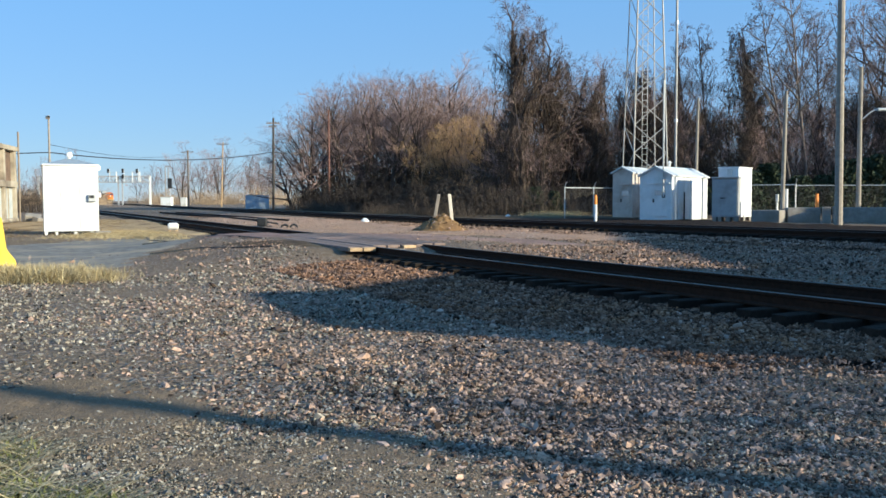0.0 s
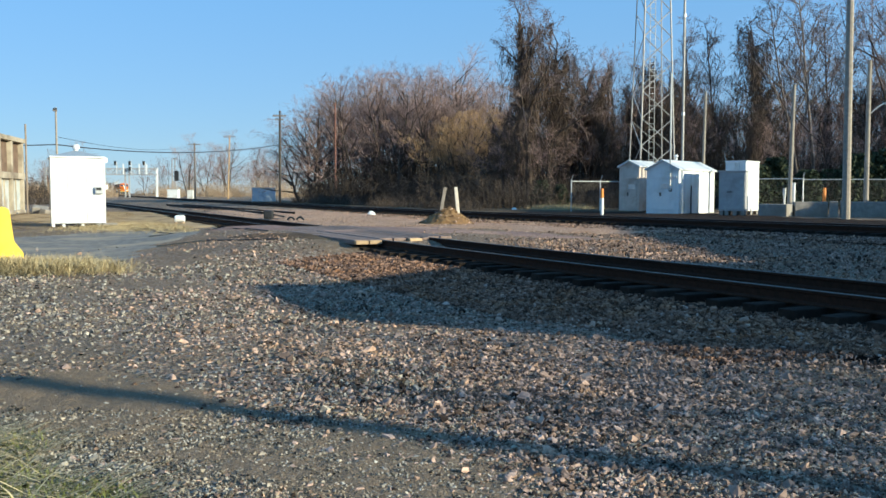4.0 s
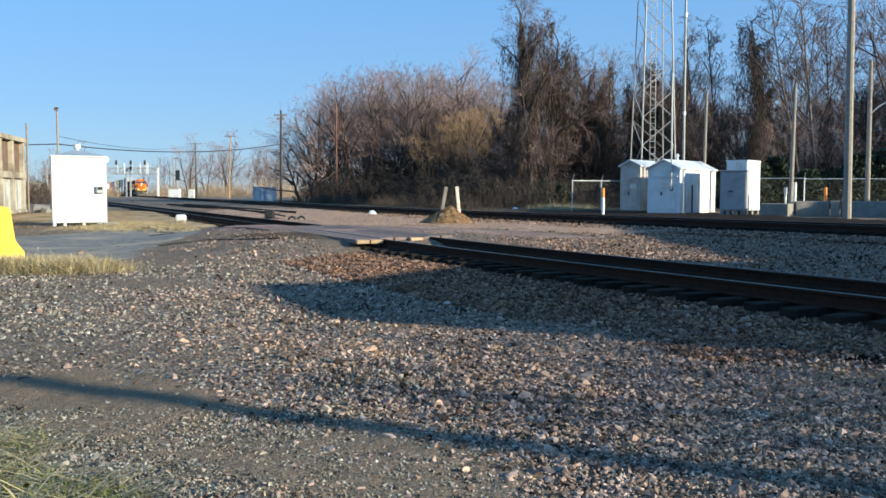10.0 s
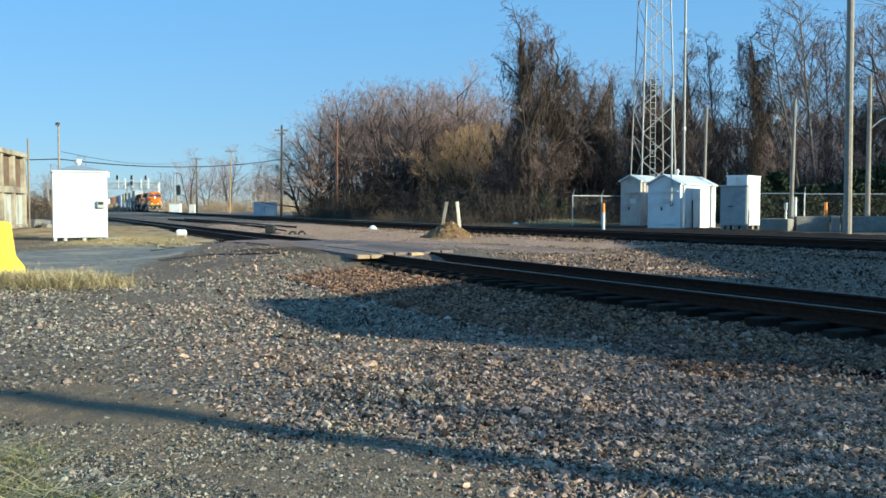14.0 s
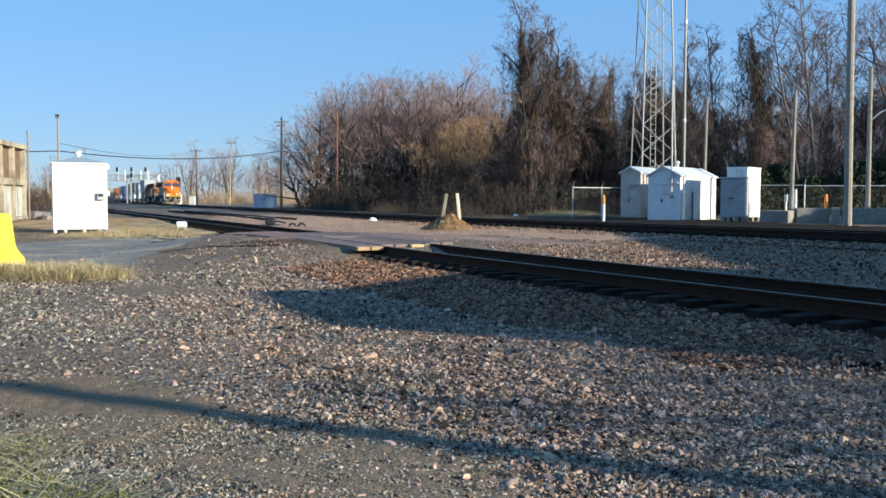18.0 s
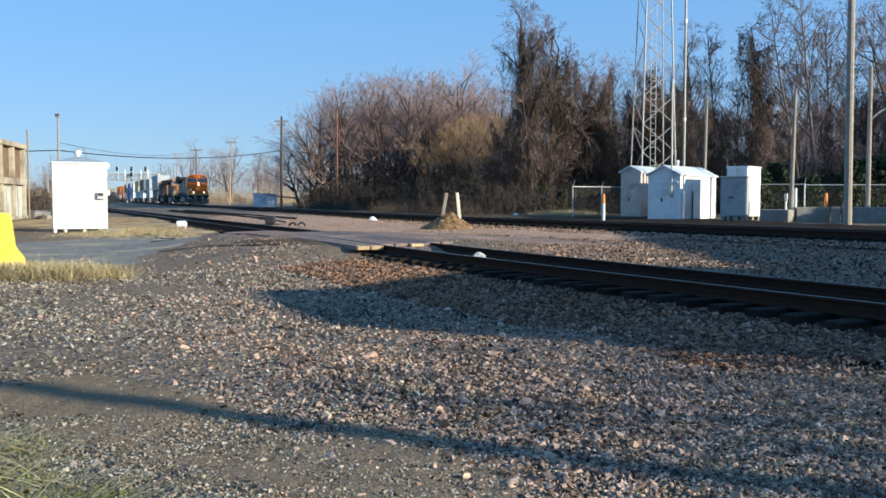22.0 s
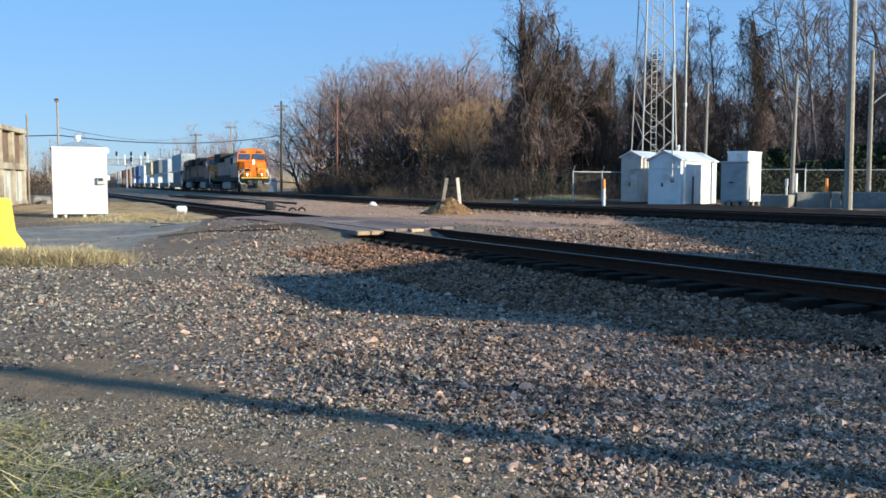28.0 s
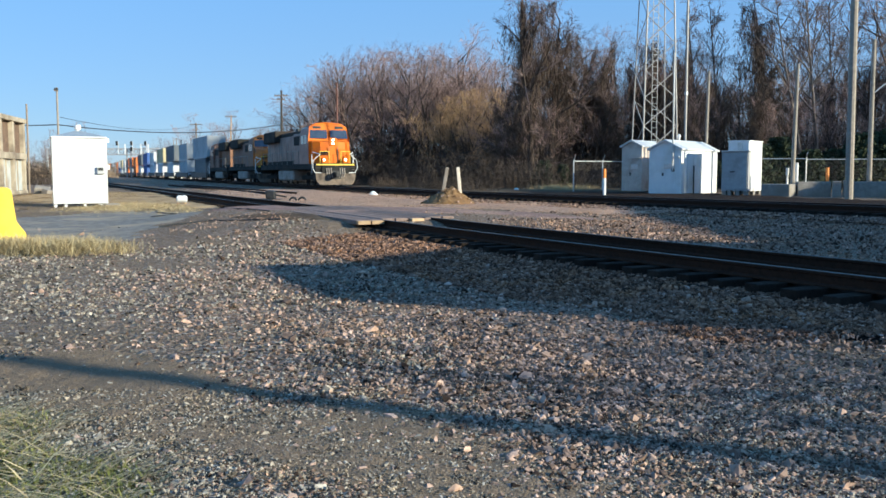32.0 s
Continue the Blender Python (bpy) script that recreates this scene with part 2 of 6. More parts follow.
M_TWIG = surf("twigs", (0.17, 0.113, 0.1), (0.33, 0.23, 0.205), 0.6, 0.95, bump=0, spread=0.25)
# Darker twig copy; the tall wood's dimness is put into its colour.
M_DIMTWIG = surf("dimmed_twigs", (0.1, 0.07, 0.062), (0.21, 0.152, 0.134), 0.6, 0.95, bump=0, spread=0.25)
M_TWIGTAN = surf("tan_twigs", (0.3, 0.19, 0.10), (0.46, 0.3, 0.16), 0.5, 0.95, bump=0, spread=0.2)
# Very dark brush: the shade at the wood's foot is put into its colour.
M_BRUSH = surf("shade_dark_brush", (0.032, 0.024, 0.018), (0.075, 0.054, 0.04), 0.5, 0.95, bump=0, spread=0.25)
M_VINE = surf("vine_tangle", (0.05, 0.035, 0.027), (0.11, 0.076, 0.056), 0.8, 0.9, bump=0, spread=0.2)
M_EVERGREEN = surf("evergreen_leaves", (0.022, 0.032, 0.013), (0.045, 0.06, 0.022), 1.2, 0.85, bump=0)
M_STRAW = surf("dry_grass", (0.32, 0.245, 0.12), (0.52, 0.42, 0.235), 3, 0.9, bump=0, spread=0.4, island=True)
M_WEED = surf("brown_weeds", (0.16, 0.105, 0.045), (0.34, 0.245, 0.115), 3, 0.9, bump=0, spread=0.4, island=True)
M_GREEN = surf("green_grass", (0.085, 0.095, 0.018), (0.2, 0.195, 0.05), 3, 0.9, bump=0, spread=0.4, island=True)
M_ORANGE = surf("orange_paint", (0.6, 0.135, 0.004), (0.7, 0.17, 0.006), 2, 0.55, bump=0.05, c3=(0.46, 0.11, 0.015), big=1.0, spec=0.2)
M_LOCODARK = surf("dark_green_paint", (0.016, 0.018, 0.017), (0.034, 0.032, 0.03), 3, 0.9, bump=0.1, c3=(0.055, 0.042, 0.034), big=0.8, spec=0.2)
M_LOCOGREY = surf("road_grime_grey", (0.24, 0.21, 0.18), (0.36, 0.32, 0.28), 3, 0.8, bump=0.2, c3=(0.17, 0.14, 0.12), big=1.2)
M_TIREDORANGE = surf("dull_orange_paint", (0.45, 0.15, 0.02), (0.58, 0.2, 0.03), 2, 0.6, bump=0.1, c3=(0.2, 0.1, 0.06), big=0.8)
# Orange on the side away from the sun: dust and shade both put in.
M_DUSTSHADE = surf("dusty_shaded_orange", (0.21, 0.12, 0.09), (0.35, 0.225, 0.18), 1.5, 0.6, bump=0.1, c3=(0.16, 0.13, 0.115), big=0.7)
M_BROWNLOCO = surf("brown_loco_paint", (0.15, 0.08, 0.06), (0.26, 0.15, 0.105), 2, 0.75, bump=0.1, c3=(0.26, 0.12, 0.05), big=0.6)
M_SOIL = surf("dry_soil", (0.33, 0.225, 0.12), (0.5, 0.36, 0.2), 5, 0.95, bump=0.7, c3=(0.17, 0.11, 0.065), big=0.9, grain=25, spec=0.1)
M_OLDPLANK = surf("grey_crossing_timber", (0.15, 0.11, 0.095), (0.25, 0.19, 0.165), 6, 0.9, bump=0.5, spread=0.15, spec=0.1)
M_PLOUGH = surf("dusty_plough", (0.1, 0.078, 0.06), (0.21, 0.165, 0.125), 3, 0.9, bump=0.2, c3=(0.05, 0.04, 0.033), big=1.4)
M_GRIME = surf("oily_grime", (0.014, 0.012, 0.011), (0.035, 0.029, 0.025), 6, 0.95, 0, 0.2, spec=0.1)
M_DARKSOIL = surf("dark_brown_soil", (0.05, 0.035, 0.024), (0.12, 0.085, 0.055), 3, 0.95, bump=0.7, c3=(0.17, 0.125, 0.075), big=0.3, spec=0.1)
M_STRIPE = surf("yellow_stripe", (0.82, 0.55, 0.05), (0.86, 0.6, 0.08), 4, 0.5, bump=0.05)
# The blue of reflected sky is put into the glass's base colour.
M_GLASS = surf("sky_tinted_glass", (0.03, 0.045, 0.08), (0.05, 0.07, 0.11), 2, 0.05, 0, 0)
M_LAMP = glow("headlamp_glow", (1.0, 0.93, 0.75), 4)
# Pale blue that carries the sky's light on a cabinet standing in shade.
M_BLUEBOX = surf("skylit_blue_paint", (0.42, 0.5, 0.62), (0.5, 0.57, 0.67), 3, 0.5, bump=0.1, c3=(0.58, 0.6, 0.63), big=0.9)
M_MARKER = surf("orange_marker", (0.85, 0.24, 0.03), (0.9, 0.3, 0.05), 4, 0.5, bump=0)


# ---------------------------------------------------------------- mesh tools
def mesh_of(name, verts, faces, material, smooth=False):
    me = bpy.data.meshes.new(name)
    me.from_pydata([tuple(v) for v in verts], [], [tuple(f) for f in faces])
    me.materials.append(material)
    if smooth:
        me.shade_smooth()
    return me


def bulk_mesh(name, verts, faces, material):
    """A mesh from numpy arrays of corners and of triangles or quads."""
    me = bpy.data.meshes.new(name)
    k = faces.shape[1]
    me.vertices.add(len(verts))
    me.vertices.foreach_set("co", np.ascontiguousarray(verts, dtype=np.float32).ravel())
    me.loops.add(faces.size)
    me.loops.foreach_set("vertex_index", np.ascontiguousarray(faces, dtype=np.int32).ravel())
    me.polygons.add(len(faces))
    me.polygons.foreach_set("loop_start", np.arange(0, faces.size, k, dtype=np.int32))
    me.update(calc_edges=True)
    me.shade_flat()
    me.materials.append(material)
    return me


def part(name, bm, material, parent=None, label="", m=None, smooth=False):
    me = bpy.data.meshes.new(name)
    bm.to_mesh(me)
    bm.free()
    me.materials.append(material)
    if smooth:
        me.shade_smooth()
    ob = new(name, me)
    ob.parent = parent
    if m is not None:
        ob.matrix_basis = m
    return tagged(ob, label)


def box(bm, x0, x1, y0, y1, z0, z1, bevel=0.0, m=None):
    r = bmesh.ops.create_cube(bm, size=1.0)
    vs = r["verts"]
    t = Matrix.Translation(((x0 + x1) / 2, (y0 + y1) / 2, (z0 + z1) / 2)) @ Matrix.Diagonal((x1 - x0, y1 - y0, z1 - z0, 1))
    bmesh.ops.transform(bm, matrix=(m or Matrix()) @ t, verts=vs)
    if bevel:
        es = list({e for v in vs for e in v.link_edges})
        bmesh.ops.bevel(bm, geom=es, offset=bevel, segments=2, affect="EDGES", profile=0.5)
    return bm


def bx(*a, **k):
    return box(bmesh.new(), *a, **k)


def rod(bm, a, b, r0, r1=None, sides=8):
    a, b = Vector(a), Vector(b)
    d = b - a
    q = d.to_track_quat("Z", "Y").to_matrix().to_4x4()
    bmesh.ops.create_cone(bm, cap_ends=True, segments=sides, radius1=r0, radius2=r0 if r1 is None else r1, depth=d.length, matrix=Matrix.Translation((a + b) / 2) @ q)
    return bm


def rd(*a, **k):
    return rod(bmesh.new(), *a, **k)


def prism(bm, outline, y0, y1):
    """An outline in x, z drawn out along y."""
    a = [bm.verts.new((x, y0, z)) for x, z in outline]
    b = [bm.verts.new((x, y1, z)) for x, z in outline]
    n = len(a)
    bm.faces.new(a)
    bm.faces.new(b[::-1])
    for i in range(n):
        bm.faces.new((a[i], b[i], b[(i + 1) % n], a[(i + 1) % n]))
    bmesh.ops.recalc_face_normals(bm, faces=bm.faces)
    return bm


def thing(name, m, label, category, group="", kind=""):
    ob = new(name)
    ob.empty_display_size = 0.2
    ob.matrix_basis = m
    return tagged(ob, label, category, group, kind)


def smoothstep(a, b, x):
    u = np.clip((np.asarray(x, float) - a) / (b - a), 0, 1)
    return u * u * (3 - 2 * u)

# ---------------------------------------------------------------- ground and tracks
def near_line(y):
    """The centre of the near track at that depth."""
    return 8.6 - 0.46 * y + 0.0037 * np.maximum(0, 21 - y) ** 2 + 0.82


def far_line(y):
    return 18.8 - 0.4 * y + 0.0035 * np.maximum(0, 60 - y) ** 2


def stub_line(y):
    return 13.9 - 0.45 * y


def lumps(x, y):
    return (np.sin(0.9 * x + 1.7 * np.sin(0.31 * y)) * np.sin(0.7 * y + 1.3 * np.sin(0.43 * x))
            + 0.5 * np.sin(2.3 * x + 0.8 * y) * np.sin(1.9 * y - 0.6 * x))


def ground_z(x, y):
    x, y = np.asarray(x, float), np.asarray(y, float)
    d = (x - near_line(y)) * 0.908
    s = y - 0.42 * d
    over = smoothstep(20.9, 22.9, s) * (1 - smoothstep(30.2, 32.5, s)) * (1 - smoothstep(1.9, 6.5, np.abs(d)))
    base = 0.2 * smoothstep(-3.0, 3.0, d)
    z = base + over * (0.36 - base) 
    z = z + 0.12 * smoothstep(42, 60, y) + 0.08 * smoothstep(22, 34, y) * (d < -1)
    return z + 0.022 * lumps(x, y) * smoothstep(2, 5, np.hypot(x, y))


def axis(parts):
    return np.unique(np.concatenate([np.arange(a, b, s) for a, b, s in parts]))


def sheet(xs, ys, zf):
    gx, gy = np.meshgrid(xs, ys)
    v = np.stack([gx, gy, zf(gx, gy)], -1).reshape(-1, 3)
    w = len(xs)
    i = (np.arange(len(ys) - 1)[:, None] * w + np.arange(w - 1)[None]).ravel()
    return v, np.stack([i, i + 1, i + w + 1, i + w], 1)


xs = axis([(-4000, -200, 400), (-200, -40, 10), (-40, -14, 1), (-14, 16, 0.25), (16, 50, 1), (50, 200, 10), (200, 4001, 400)])
ys = axis([(-2000, -40, 200), (-40, 0, 4), (0, 45, 0.25), (45, 140, 1.5), (140, 500, 20), (500, 4600, 400)])
gv, gf = sheet(xs, ys, ground_z)
ground = new("ground", bulk_mesh("ground", gv, gf, M_GROUND))
ground.data.shade_smooth()
tagged(ground, "grey and tan gravelly ground of a railway yard", "ground", kind="structure")


def path_of(line, y0, y1, step):
    y = np.arange(y0, y1 + 0.001, step)
    p = np.stack([line(y), y], 1)
    t = np.gradient(p, axis=0)
    t /= np.linalg.norm(t, axis=1)[:, None]
    return p, np.stack([t[:, 1], -t[:, 0]], 1)


def sweep(name, p, nrm, profile, material, closed=False):
    """A cross-section of (offset to the far side, height) along a path."""
    prof = np.array(profile)
    k, n = len(prof), len(p)
    v = np.zeros((n, k, 3))
    v[:, :, :2] = p[:, None, :] + nrm[:, None, :] * prof[None, :, 0:1]
    v[:, :, 2] = prof[None, :, 1]
    f = []
    js = range(k if closed else k - 1)
    for j in js:
        j2 = (j + 1) % k
        i = np.arange(n - 1) * k
        f.append(np.stack([i + j, i + j2, i + k + j2, i + k + j], 1))
    return bulk_mesh(name, v.reshape(-1, 3), np.concatenate(f), material)


RAIL_FOOT = [(-0.075, -0.172), (-0.075, -0.155), (-0.012, -0.135), (-0.012, -0.045), (-0.037, -0.035), (-0.037, -0.006),
             (0.037, -0.006), (0.037, -0.035), (0.012, -0.045), (0.012, -0.135), (0.075, -0.155), (0.075, -0.172)]


def tie_mesh(k):
    rng = random.Random(k)
    bm = bx(-0.115, 0.115, -1.3 + rng.uniform(-0.04, 0.04), 1.3 + rng.uniform(-0.04, 0.04), -0.17, 0.0, bevel=0.012)
    me = bpy.data.meshes.new("tie")
    bm.to_mesh(me)
    bm.free()
    me.materials.append(M_TIE)
    return me


TIES = [tie_mesh(k) for k in range(5)]


def track(label, line, head, y0, y1, ties, shoulder, low, bed, sunk=0.0):
    root = thing("railway_track", Matrix(), label, "railway track", "railway tracks")
    p, nrm = path_of(line, y0, y1, 1.0)
    for side in (-0.753, 0.753):
        r = new("rail", sweep("rail", p, nrm, [(side + a, head + b) for a, b in RAIL_FOOT], M_RAIL, True))
        r.parent = root
        h = new("rail_head", sweep("rail_head", p, nrm, [(side - 0.037, head - 0.012), (side - 0.03, head), (side + 0.03, head), (side + 0.037, head - 0.012)], M_RAILHEAD))
        h.parent = r
        tagged(h, "worn bright rail head")
    rng = random.Random(7)
    y = ties[0]
    far = bmesh.new()
    while y < y1 - 2:
        x, dx = float(line(y)), float(line(y + 0.05) - line(y - 0.05)) / 0.1
        a = math.atan2(1, dx)
        m = pose(x, y, head - 0.172 + rng.uniform(-0.012, 0.008), 0, 0, math.degrees(a) + rng.uniform(-1, 1))
        if y < ties[1]:
            o = new("tie", TIES[rng.randrange(5)])
            o.parent, o.matrix_basis = root, m
        elif y < ties[2]:
            box(far, -0.115, 0.115, -1.3, 1.3, -0.17, 0, m=m)
        else:
            break
        y += 0.55 / math.hypot(1, dx)
    if len(far.verts):
        tagged(part("ties_beyond", far, M_TIE, root), kind="stuff")
    else:
        far.free()
    top = head - 0.215 - 0.5 * sunk
    over = head - 0.158 - sunk
    prof = [(-shoulder - 1.2, low - 0.12), (-shoulder - 0.6, low + (top - low) * 0.25), (-shoulder, over - 0.05), (-1.4, over), (-0.98, over - 0.004), (-0.6, top + 0.02),
            (0.6, top + 0.02), (0.98, over - 0.004), (1.4, over), (shoulder, over - 0.05), (shoulder + 0.6, low + (top - low) * 0.3), (shoulder + 1.2, low - 0.12)]
    p, nrm = path_of(line, y0, y1, 0.5)
    me = sweep("track_bed", p, nrm, prof, bed)
    co = np.zeros(len(me.vertices) * 3, np.float32)
    me.vertices.foreach_get("co", co)
    co = co.reshape(-1, 3)
    co[:, 2] += 0.03 * np.sin(co[:, 0] * 3.1 + co[:, 1] * 1.3) * np.sin(co[:, 1] * 2.7)
    me.vertices.foreach_set("co", co.ravel())
    me.shade_smooth()
    tagged(new("track_bed", me), "crushed stone ballast bed under the track", "ballast", kind="structure")
    return root


track("rusty rails on dark creosoted ties, the nearer line", near_line, 0.40, -20, 420, (2, 46, 90), 1.5, 0.02, M_DARKBED, 0.12)
track("dark rails of the main line by the woods", far_line, 0.58, -10, 1300, (20, 75, 200), 1.5, 0.3, M_DARKBED, 0.1)
track("rusty stub siding between the two lines", stub_line, 0.47, 50.5, 88, (50.6, 66, 88), 1.4, 0.3, M_BALLAST)


def patch(name, outline, lift, material, label, category, step=0.4):
    """A thin irregular surface on the ground inside an outline."""
    pts = np.array(outline)
    x0, y0 = pts.min(0)
    x1, y1 = pts.max(0)
    gx, gy = np.meshgrid(np.arange(x0, x1 + step, step), np.arange(y0, y1 + step, step))
    inside = np.zeros(gx.shape, bool)
    j = len(pts) - 1
    for i in range(len(pts)):
        (xa, ya), (xb, yb) = pts[i], pts[j]
        cross = (ya > gy) != (yb > gy)
        with np.errstate(divide="ignore", invalid="ignore"):
            inside ^= cross & (gx < (xb - xa) * (gy - ya) / (yb - ya) + xa)
        j = i
    jit = np.random.RandomState(3)
    px, py = gx + jit.uniform(-0.15, 0.15, gx.shape), gy + jit.uniform(-0.15, 0.15, gx.shape)
    inside &= jit.rand(*gx.shape) < np.where(inside & np.roll(inside, 1, 0) & np.roll(inside, -1, 0) & np.roll(inside, 1, 1) & np.roll(inside, -1, 1), 1.0, 0.55)
    pz = ground_z(px, py) + np.where(inside, lift, -0.05)
    v = np.stack([px, py, pz], -1).reshape(-1, 3)
    w = gx.shape[1]
    i = (np.arange(gx.shape[0] - 1)[:, None] * w + np.arange(w - 1)[None]).ravel()
    f = np.stack([i, i + 1, i + w + 1, i + w], 1)
    f = f[inside.ravel()[f].any(1)]
    ob = new(name, bulk_mesh(name, v, f, material))
    ob.data.shade_smooth()
    return tagged(ob, label, category, kind="structure")


patch("road", [(-40, 24), (-14, 30), (-12.3, 34), (-9.6, 34.2), (-7.6, 29.5), (-7.4, 24), (-7.0, 20.4), (-6.6, 18.2), (-7.6, 17.8), (-13, 22), (-40, 16)], 0.012,
      M_ASPHALT, "worn grey asphalt access road", "road")
patch("crossing_lane", [(-9.4, 34.3), (-6.2, 33.5), (-0.4, 34), (3.0, 30), (4.8, 26.2), (3.0, 26.0), (0.9, 26.4), (-1.9, 25.4), (-4.2, 26.6), (-7.4, 28.2)], 0.03, M_LANE, "pinkish-grey worn surface leading over the crossing", "lane")
patch("soil_patch", [(-6.6, 25.6), (-4.0, 25.6), (-1.9, 24.0), (-1.5, 22.6), (-3.4, 22.8), (-5.2, 23.8)], 0.022, M_DARKSOIL, "dark brown trodden soil beside the crossing", "soil", 0.3)


patch("soil_verge", [(-18, 42), (-14.5, 40.5), (-12.5, 36.8), (-9.6, 36.2), (-8.0, 38.5), (-10.5, 43.5), (-15, 52), (-20, 62), (-26, 62), (-24, 50)], 0.05,
      M_SOIL, "brown dry soil with sparse dead grass", "soil", 0.5)
patch("gravel_strip", [(-9.5, 44), (-11.8, 49.5), (-15, 58), (-12, 66), (-8.5, 60), (-4.2, 51.5), (-3, 50), (0.5, 46), (3.4, 40), (6.2, 35.3), (8.0, 32), (8.6, 29.5), (6, 29), (4.0, 30), (1.5, 33.2), (-4.5, 36), (-6.6, 39)], 0.08,
      M_PALEGRAVEL, "pale pinkish gravel between the two lines", "gravel", 0.5)


def off_band(x, y):
    """Distance from the middle of the trodden band that crosses the gravel."""
    ax, ay, bx_, by = -3.1, 6.9, 0.7, 4.1
    u = np.clip(((x - ax) * (bx_ - ax) + (y - ay) * (by - ay)) / ((bx_ - ax) ** 2 + (by - ay) ** 2), 0, 1)
    return np.hypot(x - ax - u * (bx_ - ax), y - ay - u * (by - ay)) + 0.13 * lumps(x * 2.1, y * 2.1)


def bare_dirt():
    """Packed dirt that rises through the stones; its edge breaks up with the relief."""
    gx, gy = np.meshgrid(np.arange(-4.4, 2.0, 0.045), np.arange(2.7, 8.2, 0.045))
    mask = 1 - (off_band(gx, gy) / 0.72) ** 2
    rough = (np.sin(9 * gx + 3 * np.sin(5 * gy)) * np.sin(8 * gy + 2 * np.sin(6 * gx)) + 0.7 * np.sin(23 * gx + 11 * gy) * np.sin(19 * gy - 13 * gx)
             + 0.6 * lumps(gx * 3, gy * 3) + 0.5 * np.random.RandomState(8).randn(*gx.shape))
    gz = ground_z(gx, gy) + 0.002 + np.clip(0.02 * mask, -0.05, 0.012) + 0.0055 * rough
    v = np.stack([gx, gy, gz], -1).reshape(-1, 3)
    w = gx.shape[1]
    i = (np.arange(gx.shape[0] - 1)[:, None] * w + np.arange(w - 1)[None]).ravel()
    f = np.stack([i, i + 1, i + w + 1, i + w], 1)
    f = f[(mask.ravel()[f] > -1.3).any(1)]
    ob = new("bare_dirt", bulk_mesh("bare_dirt", v, f, M_FINEDIRT))
    ob.data.shade_smooth()
    tagged(ob, "bare packed dirt among the gravel", "dirt", kind="structure")


bare_dirt()
# Dark sheet added over the ground before the huts; its shade is painted in.
side = [(float(far_line(y)) + 1.6, y) for y in range(28, 66, 3)]
patch("dark_ground_strip", side + [(x + 15, y + 3) for x, y in side[::-1]], 0.05, M_DARKBED, "added dark ground sheet by the main line, shade put into its colour", "cinders", 0.6)
# Floor sheet kept dark: the shade under the trees is put into it.
edge = [(float(far_line(y)) + 2.2, y) for y in range(54, 132, 6)]
patch("wood_floor", edge + [(10, 135), (60, 100), (60, 60), (40, 60)], 0.08, M_DARKSOIL, "ground with litter under the wood, shade put into its dark colour", "forest floor", 1.2)

# timber crossing: planks along the rails
def crossing():
    root = thing("level_crossing", Matrix(), "timber plank level crossing over rusty rails", "level crossing")
    y0, y1 = 22.0, 30.5
    for off, w in ((-1.32, 0.34), (-0.98, 0.34), (-0.46, 0.36), (-0.09, 0.36), (0.28, 0.36), (0.6, 0.2), (1.0, 0.34), (1.36, 0.34)):
        a = y0 + (0.9 if off > 0.9 else 0) + (0.5 if -0.6 < off < 0.9 else 0)
        ym = (a + y1) / 2
        dx = -0.46
        ang = math.degrees(math.atan2(1, dx))
        x = float(near_line(ym))
        nx, ny = 0.908, 0.418
        L = (y1 - a) * 1.1
        bm = bx(-L / 2, L / 2, -w / 2 + 0.012, w / 2 - 0.012, -0.11, 0.0, bevel=0.015)
        o = part("plank", bm, M_OLDPLANK, root)
        # paler caps on these ends only; the sunlight on them is put into the colour
        if off in (-1.32, -0.98, 0.28):
            e = part("end_cap", bx(L / 2 - 0.02, L / 2 + 0.14, -w / 2 + 0.014, w / 2 - 0.014, -0.1, -0.012, bevel=0.012), M_TIMBER, o, "pale sawn timber end, sunlight put into its colour")
            e.matrix_basis = Matrix.Translation((-L - 0.12, 0, 0))
        o.matrix_basis = pose(x + nx * off, ym + ny * off, 0.405, 0, 0, ang)


crossing()

# ---------------------------------------------------------------- the train
HEAD = Vector((0.4, -1, 0)).normalized()
RUN = [(0, 404.6), (2, 374.6), (4, 344.6), (6, 315.1), (8, 286.6), (10, 259.6), (12, 238.6), (14, 217.6), (16, 197.1), (18, 177.6), (20, 158.1), (22, 139.6), (24, 124.1), (26, 109.6), (28, 95.6), (30, 80.6), (32, 65.8)]
MOVING = []


def on_line(depth, back):
    """The pose of a vehicle whose front is that far behind the train's front."""
    y = depth + back * 0.9285
    return pose(18.8 - 0.4 * y, y, 0.58, 0, 0, math.degrees(math.atan2(HEAD.y, HEAD.x)))


WHEELS = []


